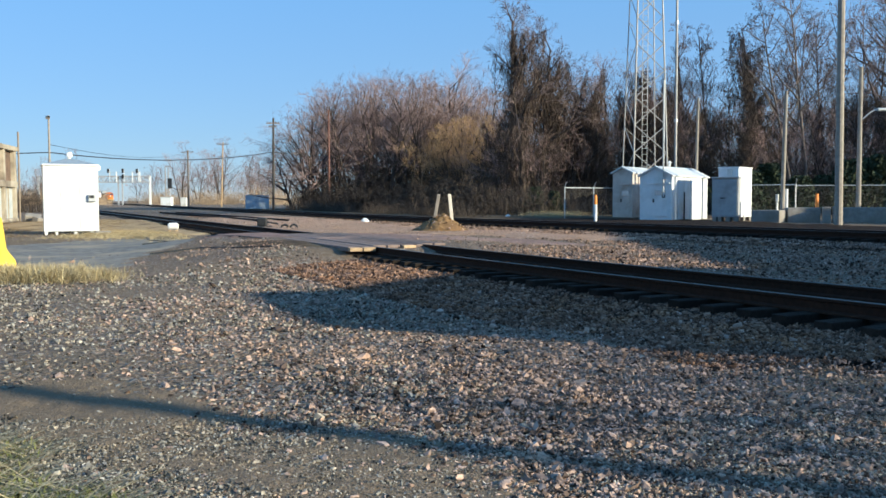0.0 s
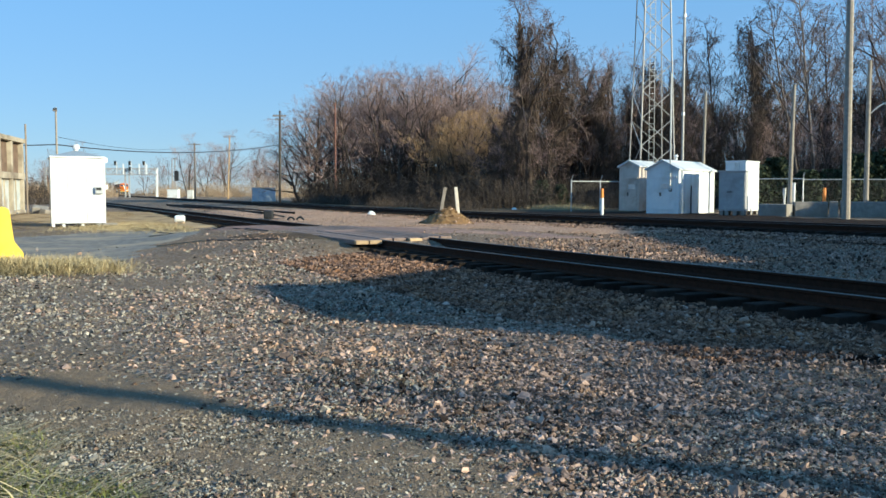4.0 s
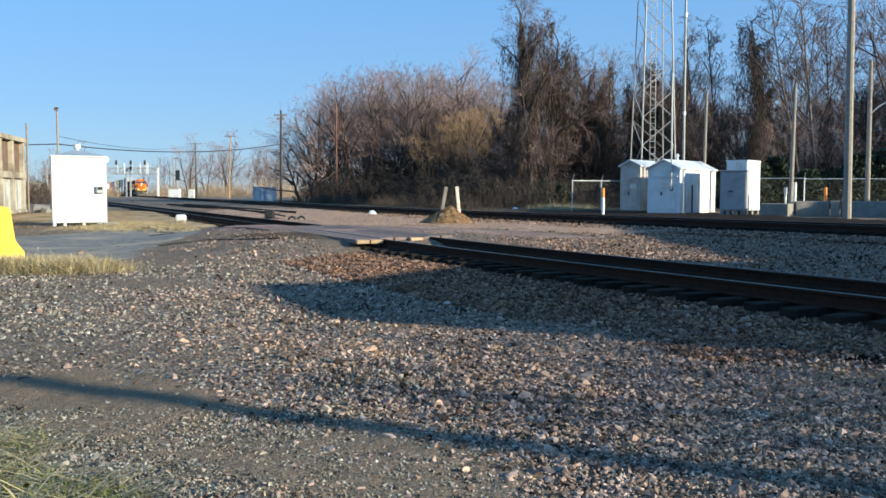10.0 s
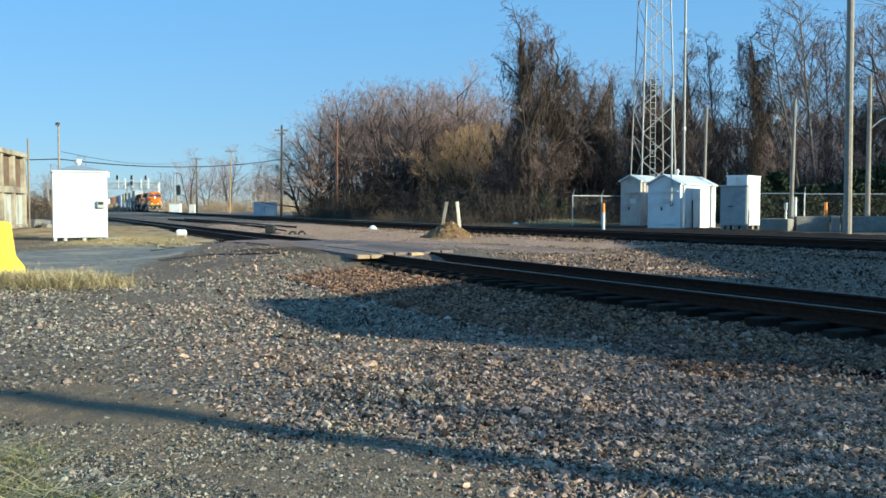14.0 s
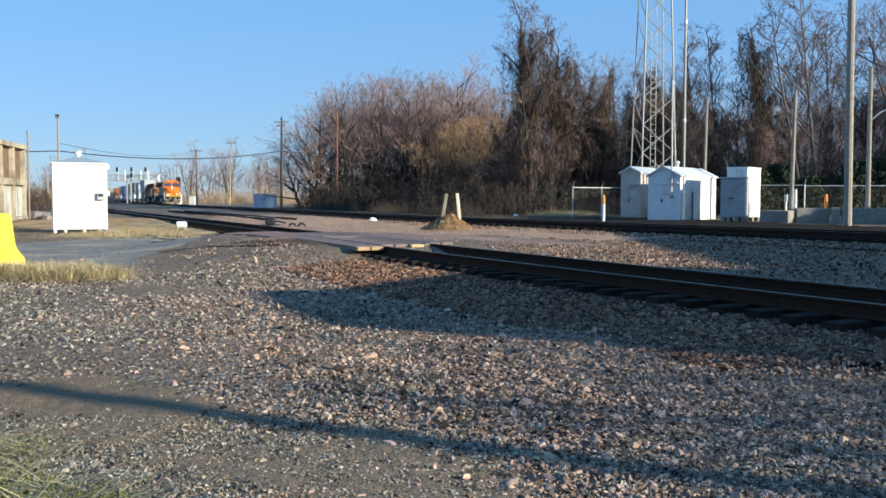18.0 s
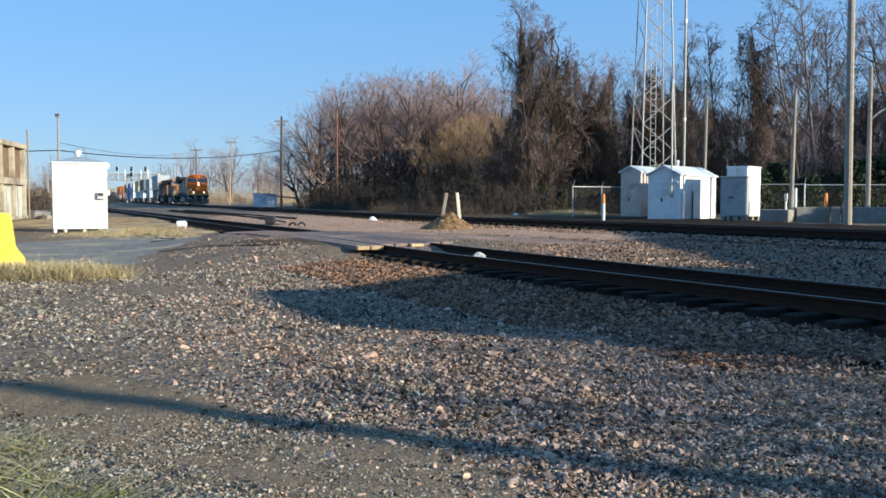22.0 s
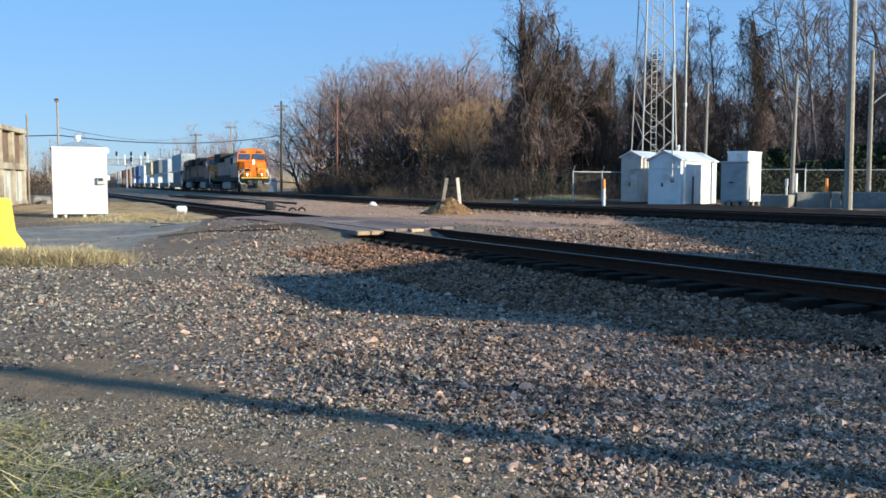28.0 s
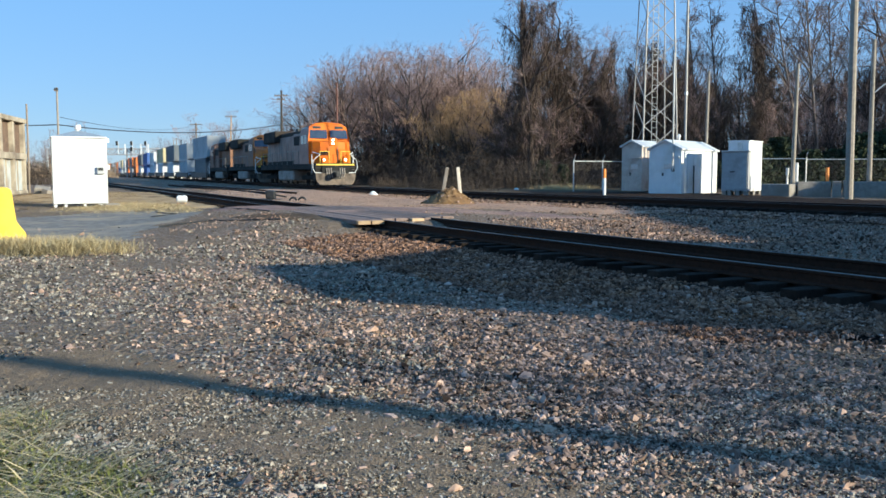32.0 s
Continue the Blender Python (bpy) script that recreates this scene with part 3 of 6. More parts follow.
def truck(root, x, axles, r, half, spin=False):
    """Side frames and wheels of a bogie whose middle is at x."""
    span = (axles - 1) * 1.0 if axles == 3 else 1.75
    for s in (-1, 1):
        bm = bx(x - span - 0.35, x + span + 0.35, s * half - 0.09, s * half + 0.09, 0.42, 0.78, bevel=0.05)
        part("side_frame", bm, M_GRIME, root)
    for i in range(axles):
        ax = x + (i - (axles - 1) / 2) * (2.0 if axles == 3 else 1.75)
        bm = rd((0, -0.80, 0), (0, -0.70, 0), r, sides=20)
        rod(bm, (0, 0.70, 0), (0, 0.80, 0), r, sides=20)
        rod(bm, (0, -0.85, 0), (0, 0.85, 0), 0.09)
        for s in (-0.81, 0.81):
            for a in range(4):
                rod(bm, (0.3 * math.cos(a * 1.571), s - 0.02, 0.3 * math.sin(a * 1.571)), (0.3 * math.cos(a * 1.571), s + 0.02, 0.3 * math.sin(a * 1.571)), 0.07, sides=6)
        w = part("wheelset", bm, M_GRIME, root, m=Matrix.Translation((ax, 0, r)))
        if spin:
            WHEELS.append((w, ax, r))


def locomotive(L, back, lead, hood, reverse=False):
    root = thing("locomotive", on_line(RUN[0][1], back), "orange diesel locomotive with dark roof and grimy underframe, headlamps lit" if lead
                 else "trailing orange diesel locomotive, dark roof, sides toned for dust and shade", "locomotive", "locomotives")
    flip = Matrix.Translation((-L, 0, 0)) @ pose(0, 0, 0, 0, 0, 180) if reverse else Matrix()
    root.matrix_basis = root.matrix_basis @ flip
    MOVING.append((root, back, flip))
    part("frame", bx(-L + 0.6, -0.9, -1.5, 1.5, 1.22, 1.62, bevel=0.03), M_LOCODARK, root, "dark underframe sill")
    part("fuel_tank", bx(-L / 2 - 3.2, -L / 2 + 2.6, -1.4, 1.4, 0.32, 1.2, bevel=0.18), M_LOCOGREY, root)
    for x in (-4.1, -L + 4.1):
        truck(root, x, 3, 0.53, 1.08, lead)
    # snow plough and front plate
    plow = bmesh.new()
    outline = [(-1.5, 0.92), (-1.42, 0.4), (-1.2, 0.1), (1.2, 0.1), (1.42, 0.4), (1.5, 0.92)]
    fa = [plow.verts.new((-0.75 + 0.45 * (z < 0.3) * (1 - abs(y) / 1.6), y, z)) for y, z in outline]
    fb = [plow.verts.new((-1.0, y, z)) for y, z in outline]
    plow.faces.new(fa)
    plow.faces.new(fb[::-1])
    for i in range(6):
        plow.faces.new((fa[i], fb[i], fb[(i + 1) % 6], fa[(i + 1) % 6]))
    bmesh.ops.recalc_face_normals(plow, faces=plow.faces)
    part("snow_plough", plow, M_PLOUGH, root, "dusty grey plough")
    part("coupler", bx(-0.8, 0.0, -0.17, 0.17, 0.66, 1.02, bevel=0.04), M_DARK, root)
    part("coupler_pocket", bx(-0.86, -0.72, -0.42, 0.42, 0.5, 1.12, bevel=0.03), M_DARK, root)
    part("front_plate", bx(-1.02, -0.82, -1.0, 1.0, 0.7, 1.66, bevel=0.03), M_LOCODARK, root)
    part("front_deck", bx(-1.6, -0.82, -1.5, 1.5, 1.48, 1.66, bevel=0.03), M_LOCODARK, root)
    part("front_stripe", bx(-0.825, -0.812, -1.42, 1.42, 1.5, 1.6), M_STRIPE, root, "yellow front sill stripe")
    for s in (-1, 1):
        part("step_well", bx(-1.6, -0.95, s * 1.18 - 0.28, s * 1.18 + 0.28, 0.35, 1.2, bevel=0.03), M_LOCODARK, root)
    # nose with chamfered corners and a sloped top
    nose = bmesh.new()
    ring = [(-3.1, 1.42), (-1.85, 1.42), (-1.45, 0.95), (-1.38, 0.4), (-1.38, -0.4), (-1.45, -0.95), (-1.85, -1.42), (-3.1, -1.42)]
    lo = [nose.verts.new((x, y, 1.62)) for x, y in ring]
    hi = [nose.verts.new((x - 0.16 * (x > -2), y * 0.97, 3.42 - 0.2 * (x > -2))) for x, y in ring]
    nose.faces.new(lo[::-1])
    nose.faces.new(hi)
    for i in range(8):
        nose.faces.new((lo[i], lo[(i + 1) % 8], hi[(i + 1) % 8], hi[i]))
    bmesh.ops.recalc_face_normals(nose, faces=nose.faces)
    part("nose", nose, M_ORANGE if lead else M_TIREDORANGE, root, "bright orange nose" if lead else "dull orange nose")
    for i, (y0, y1, z0, z1) in enumerate(((0.42, 0.62, 2.38, 2.56), (0.68, 0.9, 2.36, 2.54), (0.3, 0.94, 2.28, 2.33))):
        part("emblem", bx(-1.475 + 0.02 * i, -1.36, -y1, -y0, z0, z1), M_LOCODARK, root, "dark emblem bars on the nose")
    part("nose_door", bx(-1.40, -1.365, 0.38, 0.84, 1.75, 2.7, bevel=0.01), M_ORANGE, root)
    # cab: walls lean in towards an arched roof
    cab = bmesh.new()
    prof = [(-1.55, 1.62), (1.55, 1.62), (1.55, 3.5), (1.42, 4.25), (0.95, 4.52), (0, 4.62), (-0.95, 4.52), (-1.42, 4.25), (-1.55, 3.5)]
    fr = [cab.verts.new((-2.55 - max(0, z - 3.2) * 0.32, y, z)) for y, z in prof]
    bk = [cab.verts.new((-5.5, y, z)) for y, z in prof]
    cab.faces.new(fr)
    cab.faces.new(bk[::-1])
    for i in range(9):
        cab.faces.new((fr[i], bk[i], bk[(i + 1) % 9], fr[(i + 1) % 9]))
    bmesh.ops.recalc_face_normals(cab, faces=cab.faces)
    # the cab's sides take the hood colour, shade painted in
    part("cab", cab, hood, root, "driver's cab in the hood's dust and shade colour")
    face = bmesh.new()
    inner = [face.verts.new((-2.56 - max(0, z - 3.2) * 0.32, y, z)) for y, z in prof]
    outer = [face.verts.new((-2.51 - max(0, z - 3.2) * 0.32, y * 1.004, z)) for y, z in prof]
    face.faces.new(inner[::-1])
    face.faces.new(outer)
    for i in range(9):
        face.faces.new((inner[i], inner[(i + 1) % 9], outer[(i + 1) % 9], outer[i]))
    bmesh.ops.recalc_face_normals(face, faces=face.faces)
    part("cab_front", face, M_ORANGE if lead else M_TIREDORANGE, root, "orange cab front")
    brow = bmesh.new()
    for (y0, z0), (y1, z1) in zip(prof[3:7], prof[4:8]):
        rod(brow, (-2.98, y0, z0 + 0.03), (-2.98, y1, z1 + 0.03), 0.07, sides=6)
    part("roof_brow", brow, M_ORANGE if lead else M_TIREDORANGE, root)
    for s in (-1, 1):
        w = bmesh.new()
        q = [(s * 0.12, 3.5), (s * 1.44, 3.5), (s * 1.37, 4.12), (s * 0.12, 4.12)]
        a = [w.verts.new((-2.495 - (z - 3.2) * 0.32, y, z)) for y, z in q]
        b = [w.verts.new((-2.55 - (z - 3.2) * 0.32, y, z)) for y, z in q]
        w.faces.new(a)
        w.faces.new(b[::-1])
        for i in range(4):
            w.faces.new((a[i], b[i], b[(i + 1) % 4], a[(i + 1) % 4]))
        bmesh.ops.recalc_face_normals(w, faces=w.faces)
        part("windscreen", w, M_GLASS, root, "dark windscreen")
        for x0, x1 in ((-3.9, -3.15), (-5.0, -4.1)):
            part("side_window", bx(x0, x1, s * 1.54 - 0.02, s * 1.54 + 0.02, 3.1, 3.75, bevel=0.01), M_GLASS, root)
        part("number_board", bx(-2.96, -2.85, s * 0.85 - 0.3, s * 0.85 + 0.3, 4.22, 4.4), M_DARK, root)
        # ditch lamps on the front deck
        part("ditch_lamp_case", bx(-1.28, -0.98, s * 0.78 - 0.16, s * 0.78 + 0.16, 1.66, 2.06, bevel=0.02), M_ORANGE if lead else M_LOCODARK, root)
        if lead:
            part("ditch_lamp", rd((-0.99, s * 0.78, 1.9), (-0.95, s * 0.78, 1.9), 0.085, sides=16), M_LAMP, root, "lit ditch lamp")
        loop = [(1.12, 2.3), (1.62, 1.85), (1.66, 1.3), (1.5, 0.98), (0.85, 0.95)]
        rail = bmesh.new()
        for (y0, z0), (y1, z1) in zip(loop, loop[1:]):
            rod(rail, (-0.9, s * y0, z0), (-0.9, s * y1, z1), 0.028)
        rod(rail, (-0.9, s * 1.12, 2.3), (-1.5, s * 1.5, 2.45), 0.035)
        grab = rd((-0.92, s * 1.12, 1.62), (-0.92, s * 1.12, 2.5), 0.022)
        rod(grab, (-0.92, s * 1.12, 2.5), (-0.92, s * 0.45, 2.5), 0.022)
        rod(grab, (-0.92, s * 0.45, 2.5), (-0.92, s * 0.45, 1.62), 0.022)
        part("deck_handrail", grab, M_STRIPE, root, "yellow deck handrail")
        rod(rail, (-1.6, s * 1.55, 0.9), (-1.6, s * 1.55, 2.3), 0.035)
        for z in (0.55, 0.82, 1.09):
            part("step", bx(-1.58, -0.98, s * 1.2 - 0.26, s * 1.2 + 0.32, z, z + 0.04), M_PLOUGH, root)
        for q in (0.34, 0.5, 0.66):
            hose = rd((-0.8, s * q, 1.3), (-0.66, s * q, 0.9), 0.035, sides=6)
            rod(hose, (-0.66, s * q, 0.91), (-0.7, s * (q - 0.1), 0.62), 0.035, sides=6)
            part("brake_hose", hose, M_LOCOGREY, root)
        part("nose_seam", bx(-1.4, -1.362, s * 0.33 - 0.02, s * 0.33 + 0.02, 1.7, 2.85), M_BROWNLOCO, root)
        part("front_handrail", rail, M_WHITE, root, "white front handrail")
        side = bmesh.new()
        n = int((L - 8) / 1.9)
        for i in range(n + 1):
            x = -6.2 - i * (L - 8) / n
            rod(side, (x, s * 1.47, 1.6), (x, s * 1.47, 2.65), 0.022, sides=6)
        rod(side, (-6.2, s * 1.47, 2.65), (-L + 1.8, s * 1.47, 2.65), 0.022, sides=6)
        part("side_handrail", side, M_LOCOGREY, root)
    lampbox = bx(-1.62, -1.46, -0.28, 0.28, 2.94, 3.5, bevel=0.04)
    part("headlamp_case", lampbox, M_ORANGE, root)
    if lead:
        for z in (3.08, 3.34):
            part("headlamp", rd((-1.47, 0, z), (-1.44, 0, z), 0.085, sides=16), M_LAMP, root, "lit headlamp")
    # hood, roof and the radiator wings at the back
    part("hood", bx(-L + 1.4, -5.5, -0.98, 0.98, 1.62, 3.95, bevel=0.05), hood, root, "orange hood, dust and shade put into its colour")
    part("hood_roof", bx(-L + 1.4, -5.5, -0.9, 0.9, 3.9, 4.3, bevel=0.12), M_LOCODARK, root, "dark hood roof")
    part("equipment_box", bx(-8.6, -5.5, -1.32, 1.32, 1.62, 4.0, bevel=0.06), hood, root)
    part("brake_grille", bx(-8.3, -5.8, -1.37, 1.37, 3.1, 3.8, bevel=0.02), M_LOCODARK, root)
    part("radiator", bx(-L + 1.9, -L + 7.0, -1.48, 1.48, 3.55, 4.55, bevel=0.12), M_LOCODARK, root, "dark overhanging radiator")
    part("exhaust", bx(-L / 2 - 1.0, -L / 2 - 0.2, -0.35, 0.35, 4.25, 4.6, bevel=0.04), M_DARK, root)
    part("rear_plate", bx(-L + 0.55, -L + 0.75, -1.5, 1.5, 0.9, 1.66, bevel=0.02), M_LOCODARK, root)
    part("lower_band", bx(-L + 1.42, -8.62, -1.0, 1.0, 1.64, 1.95), M_LOCODARK, root)
    k = int((L - 12) / 0.95)
    for i in range(k):
        x = -9.0 - i * 0.95
        for s in (-1, 1):
            part("hood_door", bx(x - 0.85, x, s * 0.99 - 0.02, s * 0.99 + 0.02, 2.05, 3.6, bevel=0.01), hood, root)


locomotive(22.3, 0.0, True, M_DUSTSHADE)
locomotive(19.2, 22.7, False, M_BROWNLOCO)
locomotive(16.4, 42.0, False, M_BROWNLOCO, True)

PAINTS = {}


def paint(c):
    if c not in PAINTS:
        PAINTS[c] = surf("container_paint", tuple(0.85 * v for v in c), c, 1.2, 0.55, bump=0.1, c3=tuple(0.6 * v + 0.04 for v in c), big=0.5, grain=8)
    return PAINTS[c]


CONTAINER_MESH = {}


def container_parts(length, high, color):
    """Corrugated walls, end doors, corner posts and rails of a freight container."""
    key = (length, high, color)
    if key in CONTAINER_MESH:
        return CONTAINER_MESH[key]
    made = []
    bm = bmesh.new()
    n = int(length / 0.28)
    for s in (-1, 1):
        pts = []
        for i in range(n + 1):
            for j, d in ((0, 0.0), (0.36, 0.0), (0.5, 0.04), (0.86, 0.04)):
                x = -min(length, (i + j) * 0.28)
                pts.append((x, s * (1.2 - d)))
        a = [bm.verts.new((x, y, 0.12)) for x, y in pts]
        b = [bm.verts.new((x, y, high - 0.1)) for x, y in pts]
        for i in range(len(a) - 1):
            bm.faces.new((a[i], a[i + 1], b[i + 1], b[i]))
    box(bm, -length + 0.03, -0.03, -1.15, 1.15, 0.1, high - 0.04)
    made.append(("shell", bm))
    bm = bmesh.new()
    for x in (-0.08, -length + 0.08):
        for s in (-1, 1):
            box(bm, x - 0.08, x + 0.08, s * 1.14 - 0.08, s * 1.14 + 0.08, 0, high)
    for s in (-1, 1):
        for z in (0.07, high - 0.06):
            box(bm, -length, 0, s * 1.19 - 0.03, s * 1.19 + 0.03, z - 0.07, z + 0.06)
    made.append(("corner_frame", bm))
    for s in (-0.58, 0.58):
        bm = bx(-0.02, 0.02, s - 0.56, s + 0.56, 0.14, high - 0.14, bevel=0.01)
        for d in (-0.25, 0.25):
            rod(bm, (0.028, s + d, 0.16), (0.028, s + d, high - 0.16), 0.02, sides=5)
        made.append(("end_door", bm))
    meshes = []
    for name, b in made:
        me = bpy.data.meshes.new(name)
        b.to_mesh(me)
        b.free()
        me.materials.append(paint(color))
        meshes.append((name, me))
    CONTAINER_MESH[key] = meshes
    return meshes


WHITE, GREY, NAVY, BLUE, ORANGE_C, RUST, CREAM, DGREY, TEAL = ((0.66, 0.68, 0.7), (0.42, 0.45, 0.48), (0.05, 0.07, 0.12), (0.05, 0.12, 0.36), (0.68, 0.2, 0.04),
                                                             (0.3, 0.09, 0.05), (0.62, 0.52, 0.3), (0.13, 0.15, 0.17), (0.16, 0.3, 0.36))
COLOR_WORDS = {WHITE: "white", GREY: "light grey", NAVY: "dark navy", BLUE: "blue", ORANGE_C: "orange", RUST: "rust-red", CREAM: "cream", DGREY: "dark grey", TEAL: "pale teal"}


def container(length, high, color, back, z):
    m = on_line(RUN[0][1], back)
    m = m @ Matrix.Translation((0, 0, z))
    root = thing("freight_container", m, COLOR_WORDS[color] + " corrugated freight container stacked on a well car", "container", "containers on the train")
    for name, me in container_parts(length, high, color):
        o = new(name, me)
        o.parent = root
    MOVING.append((root, back, Matrix.Translation((0, 0, z))))


def well_car(L, back):
    root = thing("well_car", on_line(RUN[0][1], back), "dark low-slung double-stack well car", "well car", "well cars of the train")
    MOVING.append((root, back))
    for s in (-1, 1):
        part("side_sill", bx(-L + 2.0, -2.0, s * 1.45 - 0.06, s * 1.45 + 0.06, 0.35, 1.05, bevel=0.03), M_DARK, root)
    part("well_floor", bx(-L + 2.0, -2.0, -1.4, 1.4, 0.33, 0.42), M_DARK, root)
    for x in (-1.3, -L + 1.3):
        part("end_platform", bx(x - 1.1, x + 1.1, -1.2, 1.2, 0.95, 1.2, bevel=0.03), M_DARK, root)
        truck(root, x, 2, 0.42, 1.0)


STACKS = [(GREY, DGREY), (GREY, GREY), (DGREY, WHITE), (CREAM, WHITE), (WHITE, WHITE), (BLUE, BLUE), (DGREY, WHITE), (ORANGE_C, ORANGE_C), (ORANGE_C, WHITE),
          (RUST, ORANGE_C), (WHITE, GREY), (CREAM, WHITE), (WHITE, BLUE), (ORANGE_C, RUST), (GREY, WHITE), (WHITE, ORANGE_C), (NAVY, GREY), (ORANGE_C, WHITE),
          (WHITE, WHITE), (BLUE, GREY), (RUST, RUST), (WHITE, ORANGE_C)]
back = 58.4
for i, (hi, lo) in enumerate(STACKS):
    L = 21.6
    well_car(L, back)
    long = i % 3 != 1
    container(12.19, 2.59, lo, back + (L - 12.19) / 2, 0.44)
    top = 16.15 if long else 12.19
    container(top, 2.9 if long else 2.59, hi, back + (L - top) / 2, 3.06)
    back += L + 0.5


def paper_scrap():
    rng = random.Random(4)
    bm = bmesh.new()
    n = 7
    g = [[bm.verts.new((0.27 * (i / (n - 1) - 0.5) + rng.uniform(-0.02, 0.02), 0.16 * (j / (n - 1) - 0.5) + rng.uniform(-0.015, 0.015),
                        0.01 + 0.1 * math.sin(math.pi * i / (n - 1)) * math.sin(math.pi * j / (n - 1)) + rng.uniform(-0.012, 0.012)))
          for j in range(n)] for i in range(n)]
    for i in range(n - 1):
        for j in range(n - 1):
            bm.faces.new((g[i][j], g[i + 1][j], g[i + 1][j + 1], g[i][j + 1]))
    bmesh.ops.solidify(bm, geom=list(bm.faces), thickness=0.006)
    root = thing("plastic_bag", pose(1.0, 18.1, 0.1), "crumpled white plastic bag blown onto the track", "bag")
    part("film", bm, M_WHITE, root)
    return root


BAG = paper_scrap()


def motions():
    # the bag is lifted by the wind over the near rail, lies there and slips back between the rails
    lie = ((0, 1.0, 18.1, 0.1, 0, 40), (18.65, 1.0, 18.1, 0.1, 0, 40), (18.75, 0.86, 17.9, 0.33, 20, 30), (18.9, 0.72, 17.75, 0.46, 15, 10), (19.05, 0.7, 17.7, 0.43, 0, 0), (19.6, 0.69, 17.7, 0.36, 0, 0),
           (21.5, 0.7, 17.7, 0.37, 0, 5), (23.0, 0.68, 17.7, 0.37, 0, 12), (23.2, 0.66, 17.72, 0.34, 10, 15), (23.35, 0.7, 17.9, 0.2, 20, 30), (23.6, 0.8, 18.1, 0.1, 10, 40), (32, 0.8, 18.1, 0.1, 10, 40))
    walk(BAG, [(t, pose(x, y, z, tip, 0, turn)) for t, x, y, z, tip, turn in lie])
    for ob, behind, *up in MOVING:
        lift = up[0] if up else Matrix()
        walk(ob, [(t, on_line(d, behind) @ lift) for t, d in RUN])
    # the leading engine's wheels roll along the rail
    times = np.arange(0, 32 * FPS + 1) / FPS
    gone = (RUN[0][1] - np.interp(times, [t for t, _ in RUN], [d for _, d in RUN])) * 1.077
    for ob, x, r in WHEELS:
        walk(ob, [(t, pose(x, 0, r, 0, math.degrees(g / r))) for t, g in zip(times, gone)])


# ---------------------------------------------------------------- huts and cabinets
def on_ground(x, y, rz=0.0, lift=0.0):
    return pose(x, y, float(ground_z(x, y)) + lift, 0, 0, rz)


def left_shed():
    """Local: front towards -y, width along x."""
    a = math.degrees(math.atan2(0.42, 0.9))
    root = thing("equipment_hut", on_ground(-15.8, 39.8, a), "white steel signal equipment hut on short legs, hipped roof", "equipment hut", "white equipment huts")
    W, D, z0, z1 = 1.05, 0.95, 0.16, 2.93
    part("body", bx(-W, W, -D, D, z0, z1, bevel=0.02), M_WHITE, root)
    for x in (-0.42, 0.34):
        part("panel_seam", bx(x - 0.012, x + 0.012, -D - 0.012, -D + 0.01, z0 + 0.03, z1 - 0.05), M_GREYW, root)
    for x in (-W, W):
        part("corner_trim", bx(x - 0.03, x + 0.03, -D - 0.018, -D + 0.02, z0, z1), M_WHITE, root)
    part("eave", bx(-W - 0.06, W + 0.06, -D - 0.06, D + 0.06, z1, z1 + 0.07, bevel=0.015), M_WHITE, root)
    bm = bmesh.new()
    base = [bm.verts.new(p) for p in ((-W, -D, z1 + 0.072), (W, -D, z1 + 0.072), (W, D, z1 + 0.072), (-W, D, z1 + 0.072))]
    top = [bm.verts.new(p) for p in ((-0.12, -0.1, z1 + 0.34), (0.12, -0.1, z1 + 0.34), (0.12, 0.1, z1 + 0.34), (-0.12, 0.1, z1 + 0.34))]
    bm.faces.new(base[::-1])
    bm.faces.new(top)
    for i in range(4):
        bm.faces.new((base[i], base[(i + 1) % 4], top[(i + 1) % 4], top[i]))
    bmesh.ops.recalc_face_normals(bm, faces=bm.faces)
    part("roof", bm, M_SLATE, root, "blue-grey hipped roof")
    vent = rd((0, 0, z1 + 0.33), (0, 0, z1 + 0.42), 0.08)
    rod(vent, (0, 0, z1 + 0.42), (0, 0, z1 + 0.6), 0.15, 0.13, sides=14)
    part("roof_vent", vent, M_WHITE, root, "round white roof vent", smooth=False)
    m = part("meter_box", bx(0.66, 0.98, -D - 0.14, -D, 1.42, 1.72, bevel=0.015), M_GALV, root, "grey meter box with dark window")
    part("meter_window", bx(0.70, 0.9, -D - 0.15, -D - 0.135, 1.56, 1.68), M_DARK, m)
    for z in (1.7, 2.85):
        part("bracket", bx(W, W + 0.14, -D + 0.05, -D + 0.2, z - 0.1, z + 0.1), M_WHITE, root)
    for x in (-1.0, -0.6, 0.15, 0.85):
        for y in (-0.8, 0.8):
            part("leg", bx(x - 0.06, x + 0.06, y - 0.06, y + 0.06, -0.1, z0), M_WHITE, root)
    pad = thing("concrete_pad", on_ground(-14.25, 39.35, a), "small pale concrete pad beside the hut", "concrete block")
    part("slab", bx(-0.3, 0.3, -0.25, 0.25, -0.05, 0.16, bevel=0.03), M_DARKCONC, pad)


left_shed()


